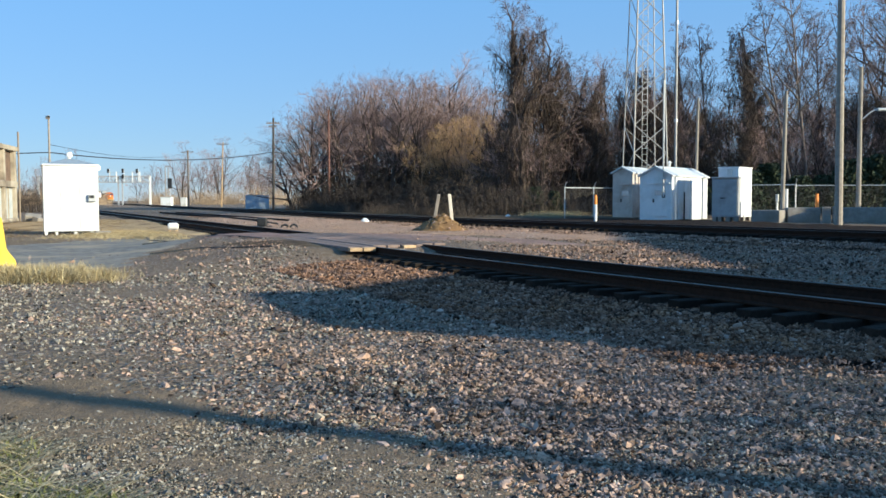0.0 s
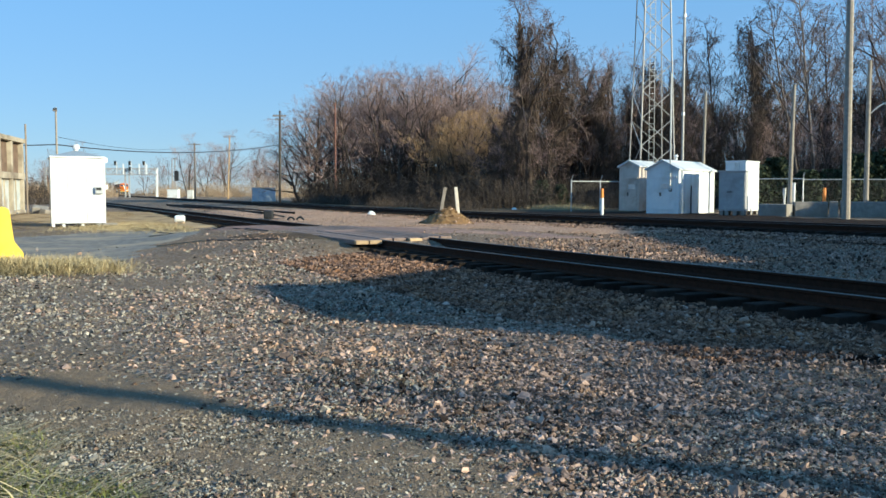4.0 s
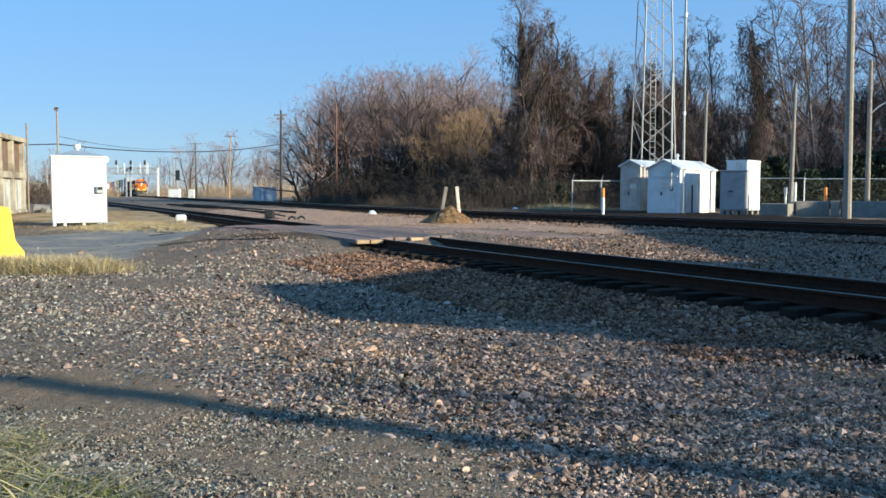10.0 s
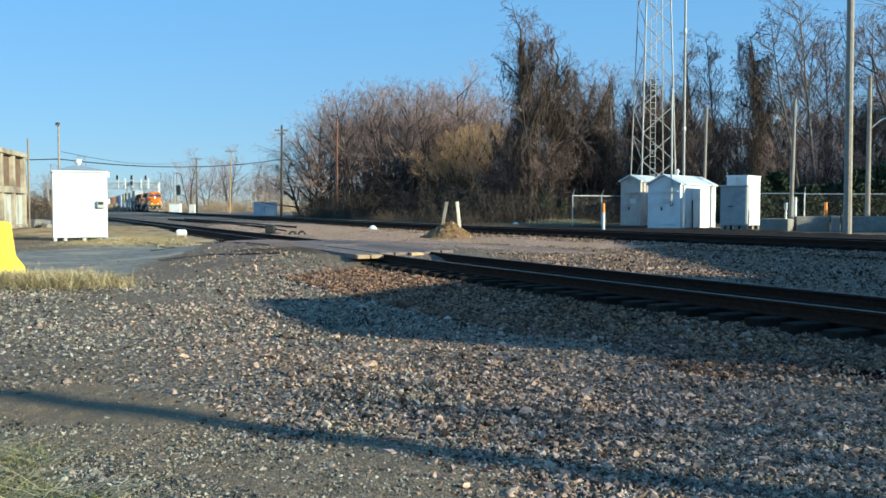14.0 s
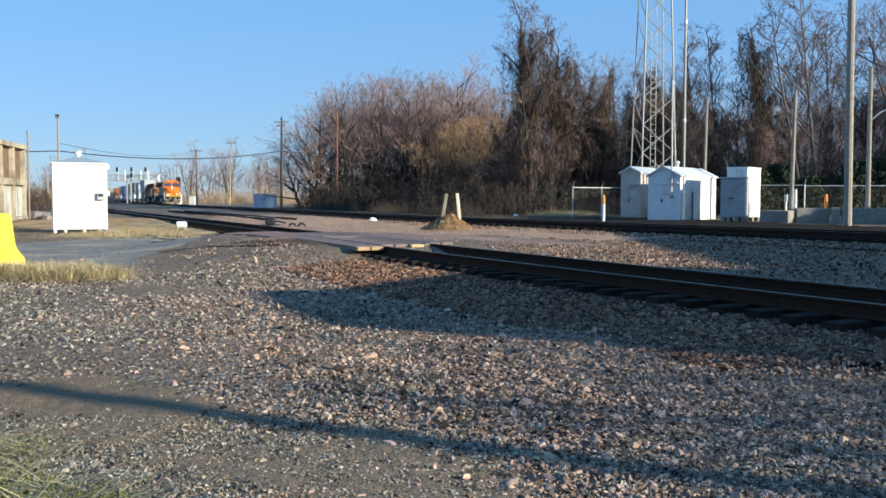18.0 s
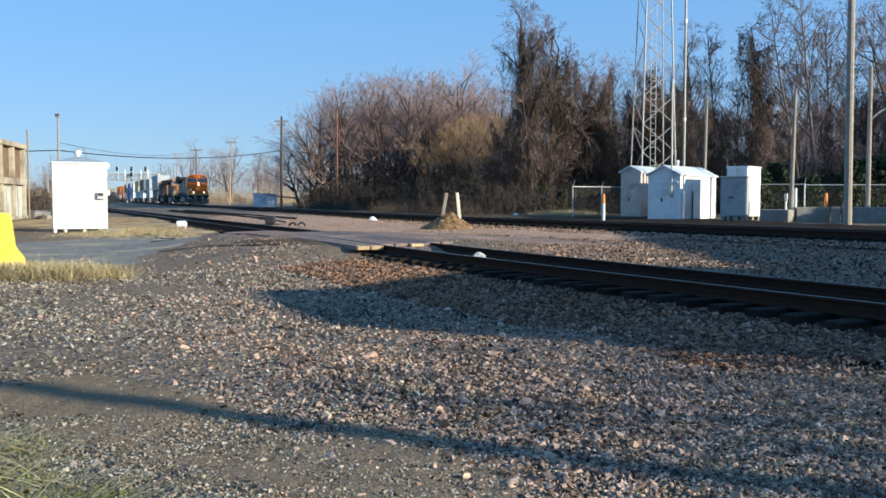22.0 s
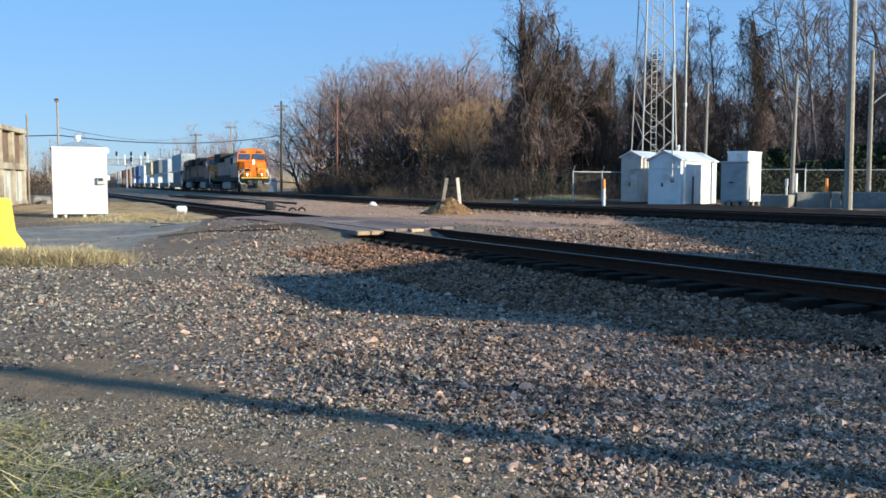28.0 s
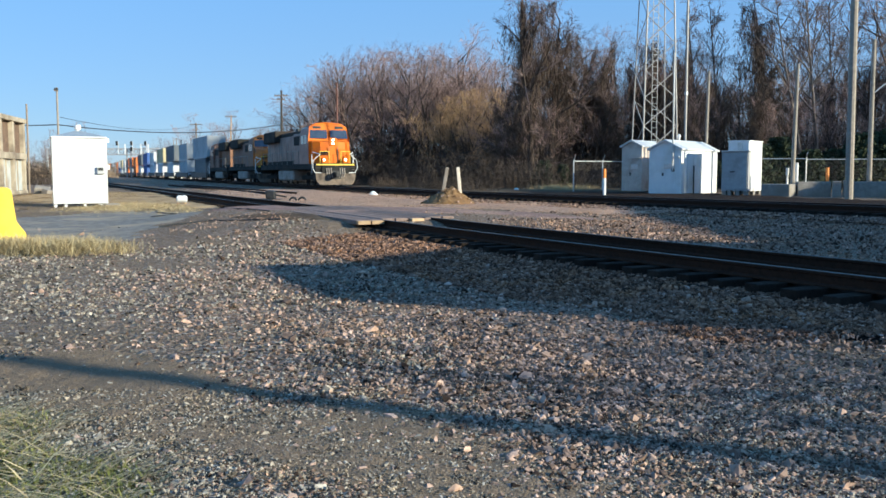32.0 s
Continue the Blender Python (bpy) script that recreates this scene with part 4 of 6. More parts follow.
def gable_hut(x, y, w, L, wall, ridge, body, roof, label, door=True, lamp=False, legs=False):
    """Local: the gable with its door faces -y, the near corner at the origin's right; the long side faces +x."""
    root = thing("equipment_hut", on_ground(x, y, math.degrees(math.atan2(-0.6, 0.8))), label, "equipment hut", "white equipment huts")
    z0 = 0.22 if legs else -0.05
    bm = prism(bmesh.new(), [(-w, z0), (0, z0), (0, wall), (-w / 2, ridge), (-w, wall)], 0, L)
    part("body", bm, body, root)
    rf = prism(bmesh.new(), [(-w - 0.1, wall - 0.03), (-w / 2, ridge + 0.005), (0.1, wall - 0.03), (0.1, wall + 0.05), (-w / 2, ridge + 0.09), (-w - 0.1, wall + 0.05)], -0.14, L + 0.14)
    part("roof", rf, roof, root, "pale sheet-metal gable roof")
    if door:
        d = part("door", bx(-w * 0.62, -w * 0.12, -0.035, 0.0, 0.25, 2.1, bevel=0.01), body, root)
        part("door_handle", bx(-w * 0.58, -w * 0.53, -0.07, -0.034, 1.05, 1.25), M_DARK, d)
        part("door_hood", bx(-w * 0.66, -w * 0.06, -0.09, 0.0, 2.1, 2.18), body, root)
        part("wall_vent", bx(-w * 0.52, -w * 0.18, -0.055, -0.03, 1.45, 1.75), M_GALV, d)
    for yy in np.arange(0.9, L - 0.2, 0.95):
        part("panel_rib", bx(-0.005, 0.014, yy - 0.02, yy + 0.02, z0 + 0.05, wall - 0.06), body, root)
    part("base_skirt", bx(-w - 0.01, 0.012, -0.012, L + 0.01, z0, z0 + 0.1), M_GREYW, root)
    if legs:
        for xx in (-w + 0.1, -0.1):
            for yy in (0.15, L / 2, L - 0.15):
                part("leg", bx(xx - 0.08, xx + 0.08, yy - 0.08, yy + 0.08, -0.1, 0.24), M_DARKCONC, root)
    if lamp:
        v = rd((-w / 2, L * 0.35, ridge), (-w / 2, L * 0.35, ridge + 0.3), 0.07)
        rod(v, (-w / 2, L * 0.35, ridge + 0.3), (-w / 2, L * 0.35, ridge + 0.44), 0.14, 0.05)
        part("roof_vent", v, M_WHITE, root)
    return root


def flat_hut():
    """A tall box with a thin flat lid; the sun strikes its long side."""
    root = thing("equipment_hut", on_ground(16.9, 50.95, math.degrees(math.atan2(-0.6, 0.8))), "tall white flat-topped equipment hut on blocks", "equipment hut", "white equipment huts")
    part("body", bx(-1.15, 0, 0, 2.3, 0.24, 2.98, bevel=0.015), M_WHITE, root)
    part("roof_cap", bx(-1.19, 0.04, -0.04, 2.34, 2.98, 3.06, bevel=0.015), M_WHITE, root)
    part("vent_hood", bx(-0.62, -0.36, -0.05, 0.0, 2.5, 2.94, bevel=0.01), M_GREYW, root)
    for y in (0.6, 1.2, 1.8):
        part("panel_rib", bx(-0.005, 0.012, y - 0.015, y + 0.015, 0.3, 2.9), M_WHITE, root)
    for x in (-1.0, -0.15):
        for y in (0.2, 1.2, 2.2):
            part("foot", bx(x - 0.1, x + 0.1, y - 0.12, y + 0.12, -0.1, 0.24), M_DARKCONC, root)


gable_hut(13.45, 52.0, 1.95, 5.6, 2.55, 3.05, M_WHITE, M_ROOF, "white steel equipment hut, door in its gable, pale gable roof", lamp=True)
gable_hut(12.35, 57.3, 1.35, 3.4, 2.85, 3.2, M_TANW, M_ROOF, "weathered grey-white equipment hut with low gable roof")
flat_hut()
conduit = thing("conduit_post", on_ground(14.52, 53.29), "dark upright pipe beside the hut wall", "post")
part("pipe", rd((0, 0, -0.1), (0, 0, 1.65), 0.04), M_DARK, conduit)


riser = thing("service_mast", on_ground(13.02, 52.22), "slim pale service pipe with a meter box on the hut's gable", "mast")
part("pipe", rd((0, 0, 1.35), (-0.02, 0, 7.95), 0.05, 0.045), M_GREYW, riser)
part("meter_box", bx(-0.06, 0.34, -0.02, 0.14, 1.3, 1.5, bevel=0.01), M_DARK, riser, "small dark meter box")
for z in (1.7, 2.4):
    part("clamp", bx(-0.09, 0.09, -0.03, 0.2, z - 0.04, z + 0.04), M_GALV, riser)


def grey_cabinet():
    root = thing("equipment_cabinet", on_ground(16.64, 50.15, math.degrees(math.atan2(-0.45, 0.89))), "pale grey relay cabinet with one wide door on concrete blocks", "cabinet")
    D = 0.7
    part("body", bx(-1.42, 0, 0, D, 0.28, 2.42, bevel=0.015), M_CABINET, root)
    d = part("door", bx(-1.36, -0.06, -0.03, 0, 0.36, 2.34, bevel=0.01), M_CABINET, root)
    part("door_handle", bx(-0.98, -0.72, -0.06, -0.029, 1.3, 1.36), M_DARK, d)
    part("roof_cap", bx(-1.48, 0.05, -0.07, D + 0.02, 2.42, 2.5, bevel=0.02), M_CABINET, root)
    for x in (-1.28, -1.0, -0.55, -0.15):
        part("foot", bx(x - 0.1, x + 0.1, 0.02, D - 0.05, -0.1, 0.28), M_DARKCONC, root)


grey_cabinet()


# ---------------------------------------------------------------- tower, masts and poles
def lattice_tower():
    """Four legs that taper; every face is cross-braced."""
    root = thing("radio_tower", on_ground(13.0, 60.0), "slender galvanised four-legged lattice radio tower", "radio tower")
    H = 34.0
    corners = [(-0.09, -0.1), (2.37, 0.22), (2.1, 2.7), (-0.34, 2.4)]
    mid = (1.0, 1.3)

    def at_height(i, z):
        s = 1 - 0.76 * z / H
        return (mid[0] + (corners[i][0] - mid[0]) * s, mid[1] + (corners[i][1] - mid[1]) * s, z)
    for i in range(4):
        r = 0.06 if i < 2 else 0.045
        part("leg", rd(at_height(i, -0.1), at_height(i, H), r, r * 0.75), M_TOWER, root)
        part("footing", bx(corners[i][0] - 0.3, corners[i][0] + 0.3, corners[i][1] - 0.3, corners[i][1] + 0.3, -0.3, 0.12, bevel=0.04), M_DARKCONC, root)
    z, step, k = 0.5, 1.88, 0
    while z < H - 2:
        part("brace", rd(at_height(0, z), at_height(1, z + step), 0.034, sides=5), M_TOWER, root)
        part("brace", rd(at_height(1, z), at_height(0, z + step), 0.034, sides=5), M_TOWER, root)
        for i in (3,) if k % 2 else (2, 3):
            a, b = (i, (i + 1) % 4) if (k // 2 + i) % 2 else ((i + 1) % 4, i)
            part("brace", rd(at_height(a, z), at_height(b, z + step), 0.03 if i == 3 else 0.02, sides=5), M_TOWER, root)
        for i in (0, 1):
            q = Vector(at_height(i, z))
            part("gusset", rd(q - Vector((0, 0, 0.07)), q + Vector((0, 0, 0.07)), 0.075, sides=8), M_TOWER, root)
        z += step
        step *= 0.985
        k += 1
    lad = bmesh.new()
    for s in (-0.17, 0.17):
        rod(lad, (1.05 + s, 1.5, 0), (1.0 + s, 1.5, H - 2), 0.022, sides=5)
    for n in range(int((H - 2) / 0.4)):
        rod(lad, (0.88, 1.5, n * 0.4 + 0.2), (1.22, 1.5, n * 0.4 + 0.2), 0.016, sides=4)
    part("cable_ladder", lad, M_GREYW, root)


lattice_tower()


def pole(name, x, y, top, r, material, label, lean=(0, 0), arms=(), taper=0.7, group="utility poles", category="utility pole"):
    root = thing(name, on_ground(x, y), label, category, group)
    g = root.matrix_basis.translation.z
    part("shaft", rd((0, 0, -0.3), (lean[0], lean[1], top - g), r, r * taper, sides=10), material, root, smooth=False)
    for z, half in arms:
        f = (z - g) / (top - g)
        o = (lean[0] * f, lean[1] * f)
        part("crossarm", bx(o[0] - half, o[0] + half, o[1] - r - 0.1, o[1] - r + 0.02, z - g - 0.06, z - g + 0.06, bevel=0.01), M_POLE, root)
        for s in (-0.85, -0.4, 0.4, 0.85):
            part("insulator", rd((o[0] + half * s, o[1] - r - 0.04, z - g + 0.05), (o[0] + half * s, o[1] - r - 0.04, z - g + 0.2), 0.05, 0.03), M_DARK, root)
    return root


pole("utility_pole", -18.15, 103.0, 10.7, 0.15, M_POLEDARK, "dark wooden utility pole with short crossarms", (0.1, 0), ((10.1, 0.75), (9.7, 0.45)))
pole("utility_pole", -31.35, 75.0, 8.45, 0.1, M_POLEPALE, "pale wooden utility pole behind the hut", (0, 0), ((8.2, 0.16),))
pole("utility_pole", -40.25, 150.0, 9.7, 0.17, M_POLE, "brown wooden utility pole with crossarm beside the line", (0, 0), ((9.4, 1.0),))
pole("utility_pole", -41.9, 180.0, 12.9, 0.15, M_POLETAN, "tall pale wooden pole with crossarm", (0.5, 0), ((12.5, 1.2),))
pole("utility_pole", -64.5, 220.0, 9.5, 0.14, M_POLEPALE, "pale wooden pole beside the signals", (0, 0), ())
pole("utility_pole", -60.9, 210.0, 9.6, 0.14, M_POLEPALE, "pale wooden pole beside the signals", (0, 0), ((9.3, 0.6),))
pole("utility_pole", -12.35, 107.0, 12.0, 0.14, M_RUSTPOLE, "rust-brown bare pole before the wood")
mast = pole("antenna_mast", 14.95, 57.0, 24.0, 0.085, M_TOWER, "tall thin galvanised antenna mast", group="masts", category="mast")
part("base_plate", bx(-0.25, 0.25, -0.25, 0.25, -0.05, 0.03, bevel=0.01), M_GALV, mast)
for z in (6.0, 12.0, 18.0):
    part("joint_collar", rd((0, 0, z), (0, 0, z + 0.18), 0.115, sides=10), M_GALV, mast)
pole("utility_pole", 16.35, 57.5, 7.85, 0.11, M_POLEPALE, "short grey wooden pole behind the huts", (0.12, 0))
pole("utility_pole", 18.9, 49.8, 7.35, 0.13, M_POLEPALE, "short leaning grey wooden pole", (0.14, 0))
pole("utility_pole", 19.45, 44.0, 17.5, 0.2, M_POLEPALE, "thick tall grey wooden pole by concrete blocks", (-0.1, 0), taper=0.75)
lp = pole("street_lamp", 24.1, 52.0, 8.95, 0.15, M_POLEPALE, "grey wooden pole carrying a curved lamp arm", group="utility poles", category="street lamp")
arm = bmesh.new()
pts = [(0.1 + 0.9 * u, -0.1, 5.75 + 0.55 * math.sin(u * 1.6)) for u in (0, 0.25, 0.5, 0.75, 1.0)]
for a, b in zip(pts, pts[1:]):
    rod(arm, a, b, 0.035)
part("lamp_arm", arm, M_GALV, lp)
part("lamp_head", bx(0.9, 1.45, -0.22, 0.02, 6.2, 6.38, bevel=0.05), M_GALV, lp)


def wire(points, r, label, sag, n=24, material=None):
    verts = bmesh.new()
    for (a, b), s in zip(zip(points, points[1:]), sag):
        a, b = Vector(a), Vector(b)
        prev = a
        for i in range(1, n + 1):
            u = i / n
            q = a.lerp(b, u) - Vector((0, 0, s * 4 * u * (1 - u)))
            rod(verts, prev, q, r, sides=5)
            prev = q
    return tagged(part("overhead_cable", verts, material or M_DARK), label, "cable", "overhead cables")


wire([(-60, 60, 5.2), (-31.35, 75.0, 5.45), (-18.25, 103.0, 6.9), (30, 160, 9.0)], 0.045, "thick dark overhead cable strung between poles", (0.4, 0.75, 1.0))
wire([(-31.35, 75.0, 6.1), (-40.25, 150, 9.3), (-80, 320, 10)], 0.02, "thin overhead wire along the line", (0.9, 1.5))
wire([(-14.5, 30.0, 9.3), (19.4, 44.0, 11.57), (60, 75, 13)], 0.014, "thin overhead wire high above the yard", (0.25, 0.6))


def marker(x, y, h, label, white=0.72):
    root = thing("marker_post", on_ground(x, y), label, "marker post", "cable marker posts")
    part("tube", rd((0, 0, -0.1), (0, 0, h * white), 0.09, sides=12), M_WHITE, root)
    part("cap", rd((0, 0, h * white), (0, 0, h), 0.092, 0.08, sides=12), M_MARKER, root, "orange cap")


marker(8.85, 50.5, 1.5, "white cable marker post with orange top", 0.66)
marker(20.9, 50.0, 1.55, "white cable marker post with orange top", 0.45)
plain = thing("marker_post", on_ground(19.3, 50.2), "plain white marker post behind a concrete block", "marker post", "cable marker posts")
part("tube", rd((0, 0, -0.1), (0, 0, 1.75), 0.085, sides=12), M_WHITE, plain)
part("cap", rd((0, 0, 1.75), (0, 0, 1.8), 0.1, 0.06, sides=12), M_GREYW, plain)
vent_post = thing("vent_pipe", on_ground(18.75, 50.1), "slim pale vent pipe with cap", "pipe")
part("pipe", rd((0, 0, -0.1), (0, 0, 1.1), 0.06), M_GALV, vent_post)
part("cap", rd((0, 0, 1.1), (0, 0, 1.5), 0.09), M_GREYW, vent_post)


def concrete_block(x, y, w, d, h, rz, label):
    root = thing("concrete_block", on_ground(x, y, rz), label, "concrete block", "concrete blocks")
    part("block", bx(-w / 2, w / 2, -d / 2, d / 2, -0.06, h, bevel=0.035), M_DARKCONC, root)


concrete_block(18.03, 49.35, 1.5, 1.25, 0.66, -37, "pale rectangular concrete block by the poles, one end in the sun")
concrete_block(20.7, 48.3, 0.42, 0.34, 0.84, -20, "square upright concrete stub")
concrete_block(21.2, 48.15, 0.42, 0.34, 0.88, -14, "square upright concrete stub")
for x, y, w, turn in ((19.85, 49.3, 1.7, -8), (23.3, 49.0, 3.1, -3), (26.8, 48.8, 3.0, 2)):
    concrete_block(x, y, w, 0.6, 0.8, turn, "low stained concrete barrier block by the fence, toned dark for shade")


# ---------------------------------------------------------------- chain-link fence
def fence(a, b, h, label):
    a, b = Vector((*a, 0)), Vector((*b, 0))
    d = b - a
    L = d.length
    root = thing("chain_link_fence", on_ground(a.x, a.y, math.degrees(math.atan2(d.y, d.x))), label, "fence", "chain-link fences")
    n = max(1, round(L / 2.6))
    for i in range(n + 1):
        x = L * i / n
        part("post", rd((x, 0, -0.1), (x, 0, h), 0.04), M_GALV, root)
        part("barb_arm", rd((x, 0, h), (x, -0.2, h + 0.3), 0.018), M_GALV, root)
    part("top_rail", rd((0, 0, h - 0.06), (L, 0, h - 0.06), 0.026), M_GALV, root)
    v, f = [], []
    step = 0.1
    r = 0.0026

    def strand(p, q):
        k = len(v)
        v.extend([(p[0] - r, 0.03, p[1]), (p[0] + r, 0.03, p[1]), (q[0] + r, 0.03, q[1]), (q[0] - r, 0.03, q[1])])
        f.append((k, k + 1, k + 2, k + 3))
    lo, hi = 0.05, h - 0.06
    x = -h
    while x < L:
        for s in (1, -1):
            xa, xb = max(x, 0.0), min(x + h, L)
            if xb > xa:
                za, zb = lo + (hi - lo) * (xa - x) / h, lo + (hi - lo) * (xb - x) / h
                strand((xa, za if s > 0 else hi + lo - za), (xb, zb if s > 0 else hi + lo - zb))
        x += step
    o = new("wire_mesh", mesh_of("wire_mesh", v, f, M_MESH))
    o.parent = root
    return root


fence((8.0, 56.5), (12.0, 59.0), 2.0, "rusty grey chain-link fence panel beside the huts")
fence((18.7, 55.0), (21.5, 54.5), 2.1, "grey chain-link gate panel between tall posts")
fence((21.5, 54.5), (40.0, 53.0), 2.1, "grey chain-link fence along the compound")


# ---------------------------------------------------------------- the rest of the yard
def jersey_barrier():
    root = thing("traffic_barrier", on_ground(-9.78, 20.3, 27), "bright yellow plastic water-filled traffic barrier", "traffic barrier")
    prof = [(-0.42, 0), (0.42, 0), (0.42, 0.22), (0.24, 0.48), (0.16, 1.16), (0.1, 1.2), (-0.1, 1.2), (-0.16, 1.16), (-0.24, 0.48), (-0.42, 0.22)]
    bm = prism(bmesh.new(), prof, -0.9, 0.9)
    bmesh.ops.bevel(bm, geom=list(bm.edges), offset=0.02, segments=2, affect="EDGES")
    part("body", bm, M_YELLOW, root)
    for y in (-0.45, 0.45):
        part("fork_slot", bx(-0.428, 0.428, y - 0.12, y + 0.12, 0.03, 0.11, bevel=0.01), M_YELLOW, root)


jersey_barrier()


def ruin():
    """Old concrete building; its long wall faces +x (local), the near end towards -y."""
    root = thing("derelict_building", pose(-27.5, 60.5, 0.05, 0, 0, 12), "derelict stained concrete building with boarded openings", "building")
    part("core", bx(-14, -0.35, -32, -0.05, -0.1, 4.7), M_OLDCONC, root)
    part("parapet", bx(-14.1, 0.12, -32.1, 0.1, 4.7, 5.0, bevel=0.03), M_OLDCONC, root)
    part("floor_band", bx(-14.05, 0.08, -32.05, 0.06, 2.35, 2.75, bevel=0.03), M_OLDCONC, root)
    part("base_band", bx(-14.05, 0.08, -32.05, 0.06, -0.1, 0.35, bevel=0.03), M_OLDCONC, root)
    for i in range(12):
        y = -0.25 - i * 2.85
        part("pilaster", bx(-0.4, 0.04, y - 0.22, y + 0.22, 0.3, 4.72, bevel=0.02), M_OLDCONC, root)
        if i < 11:
            part("boarded_opening", bx(-0.4, -0.22, y - 2.62, y - 0.23, 2.76, 4.65), M_BROWNBOARD, root, "brown boarded window opening")
            part("lower_panel", bx(-0.4, -0.16, y - 2.62, y - 0.23, 0.36, 2.34), M_PALEPANEL, root, "pale blue-grey infill panel")
            part("mullion", bx(-0.3, -0.1, y - 1.48, y - 1.36, 0.36, 2.34), M_OLDCONC, root)
    part("corner_pipe", rd((0.15, 0.12, 0), (0.15, 0.12, 6.0), 0.06), M_POLE, root, "rusty corner pipe")


M_BROWNBOARD = surf("brown_boards", (0.10, 0.065, 0.045), (0.19, 0.125, 0.085), 3, 0.9, bump=0.3)
M_PALEPANEL = surf("pale_infill", (0.34, 0.37, 0.38), (0.48, 0.49, 0.47), 2, 0.9, bump=0.3, c3=(0.28, 0.24, 0.19), big=0.8)
ruin()


def heap():
    rng = np.random.RandomState(5)
    root = thing("dirt_mound", on_ground(0.25, 37.0), "mound of earth and stones with dry weeds", "mound")
    v, f = [], []
    n, rings = 40, 12
    for r in range(rings + 1):
        u = r / rings
        for k in range(n):
            a = 2 * math.pi * k / n
            rad = 1.0 * u * (1 + 0.12 * math.sin(3 * a + 1) + 0.06 * rng.randn())
            z = 0.82 * (1 - u ** 1.15) * (1 + 0.1 * rng.randn() * u) + 0.03 * rng.randn() * u * (r < rings - 1) if r else 0.84
            v.append((rad * math.cos(a) * 1.05 + 0.1 * (1 - u) - 0.35 * u * max(0, -math.cos(a)), rad * math.sin(a), z - 0.03))
    for r in range(rings):
        for k in range(n):
            f.append((r * n + k, r * n + (k + 1) % n, (r + 1) * n + (k + 1) % n, (r + 1) * n + k))
    o = new("earth", mesh_of("earth", v, f, M_MOUND, True))
    o.parent = root
    for _ in range(230):
        a, u = rng.uniform(0, 6.283), rng.uniform(0.1, 1.05)
        q = rng.uniform(0.015, 0.05)
        bm = bmesh.new()
        bmesh.ops.create_icosphere(bm, subdivisions=1, radius=q)
        for vt in bm.verts:
            vt.co *= rng.uniform(0.6, 1.25)
        part("stone", bm, M_STONE if rng.rand() < 0.35 else M_MOUND, root, m=pose(1.2 * u * math.cos(a), 1.1 * u * math.sin(a), 0.8 * (1 - min(1, u) ** 1.15), 40 * a, 0, 0))
    for x, lean, label in ((-0.27, 0.12, "split grey timber post stuck in the mound"), (0.42, -0.12, "pale squared timber post stuck in the mound")):
        p = thing("timber_post", pose(0.25 + x, 37.0, 0.75), label, "post", "posts on the mound")
        part("timber", bx(-0.065, 0.065, -0.055, 0.055, -0.3, 1.0, bevel=0.012, m=pose(0, 0, 0, 0, 10 * (1 if lean > 0 else -0.55), 0)), M_POLEPALE if x < 0 else M_PALETIMBER, p)


M_MOUND = surf("mound_earth", (0.12, 0.072, 0.036), (0.27, 0.17, 0.085), 6, 0.95, bump=0.9, c3=(0.12, 0.075, 0.045), big=1.3, grain=18, spec=0.1)
M_PALETIMBER = surf("fresh_timber", (0.66, 0.57, 0.46), (0.8, 0.72, 0.6), 5, 0.85, bump=0.3)
heap()

tank = thing("white_drum", on_ground(-11.85, 41.5, 10), "small white rounded tank lying on blocks", "tank")
bm = rd((-0.23, 0, 0.26), (0.23, 0, 0.26), 0.17, sides=18)
bmesh.ops.bevel(bm, geom=list(bm.edges), offset=0.05, segments=2, affect="EDGES")
part("shell", bm, M_WHITE, tank)
for x in (-0.16, 0.16):
    part("block", bx(x - 0.05, x + 0.05, -0.15, 0.15, -0.04, 0.1), M_TIMBER, tank)

for x, y, s in ((-3.87, 50.6, 0.2), (4.95, 62.4, 0.17)):
    rk = thing("white_rock", on_ground(x, y), "pale white boulder on the gravel", "rock", "white rocks")
    bm = bmesh.new()
    bmesh.ops.create_icosphere(bm, subdivisions=2, radius=s)
    for vtx in bm.verts:
        vtx.co = Vector((vtx.co.x * 1.25, vtx.co.y, max(-0.05, vtx.co.z) * 1.4)) * (1 + 0.25 * noise.noise(vtx.co * 4))
    part("stone", bm, M_WHITE, rk)


def switch_stand(x, y):
    root = thing("switch_stand", on_ground(x, y), "low dark track switch stand beside the siding", "switch stand")
    part("base", bx(-0.5, 0.5, -0.25, 0.25, -0.02, 0.12, bevel=0.02), M_DARK, root)
    part("housing", bx(-0.22, 0.22, -0.2, 0.2, 0.12, 0.5, bevel=0.05), M_DARK, root)
    part("lever", rd((0.2, 0, 0.3), (0.75, 0, 0.2), 0.035), M_DARK, root)


switch_stand(-8.2, 43.5)
for dx in (0.0, 0.42):
    hoop = thing("pipe_hoop", on_ground(-6.9 + dx, 42.0, 0), "small dark pipe hoop with pale tip on the gravel", "hoop", "pipe hoops")
    bm = bmesh.new()
    for i in range(8):
        a, b = math.pi * i / 8, math.pi * (i + 1) / 8
        rod(bm, (0.18 * math.cos(a), 0, 0.22 * math.sin(a)), (0.18 * math.cos(b), 0, 0.22 * math.sin(b)), 0.045, sides=6)
    part("bend", bm, M_DARK, hoop)


def lying_cable(points, label):
    bm = bmesh.new()
    q = [Vector((x, y, float(ground_z(x, y)) + 0.03)) for x, y in points]
    for a, b in zip(q, q[1:]):
        rod(bm, a, b, 0.02, sides=6)
    tagged(part("hose", bm, M_DARK), label, "hose", "hoses on the road")


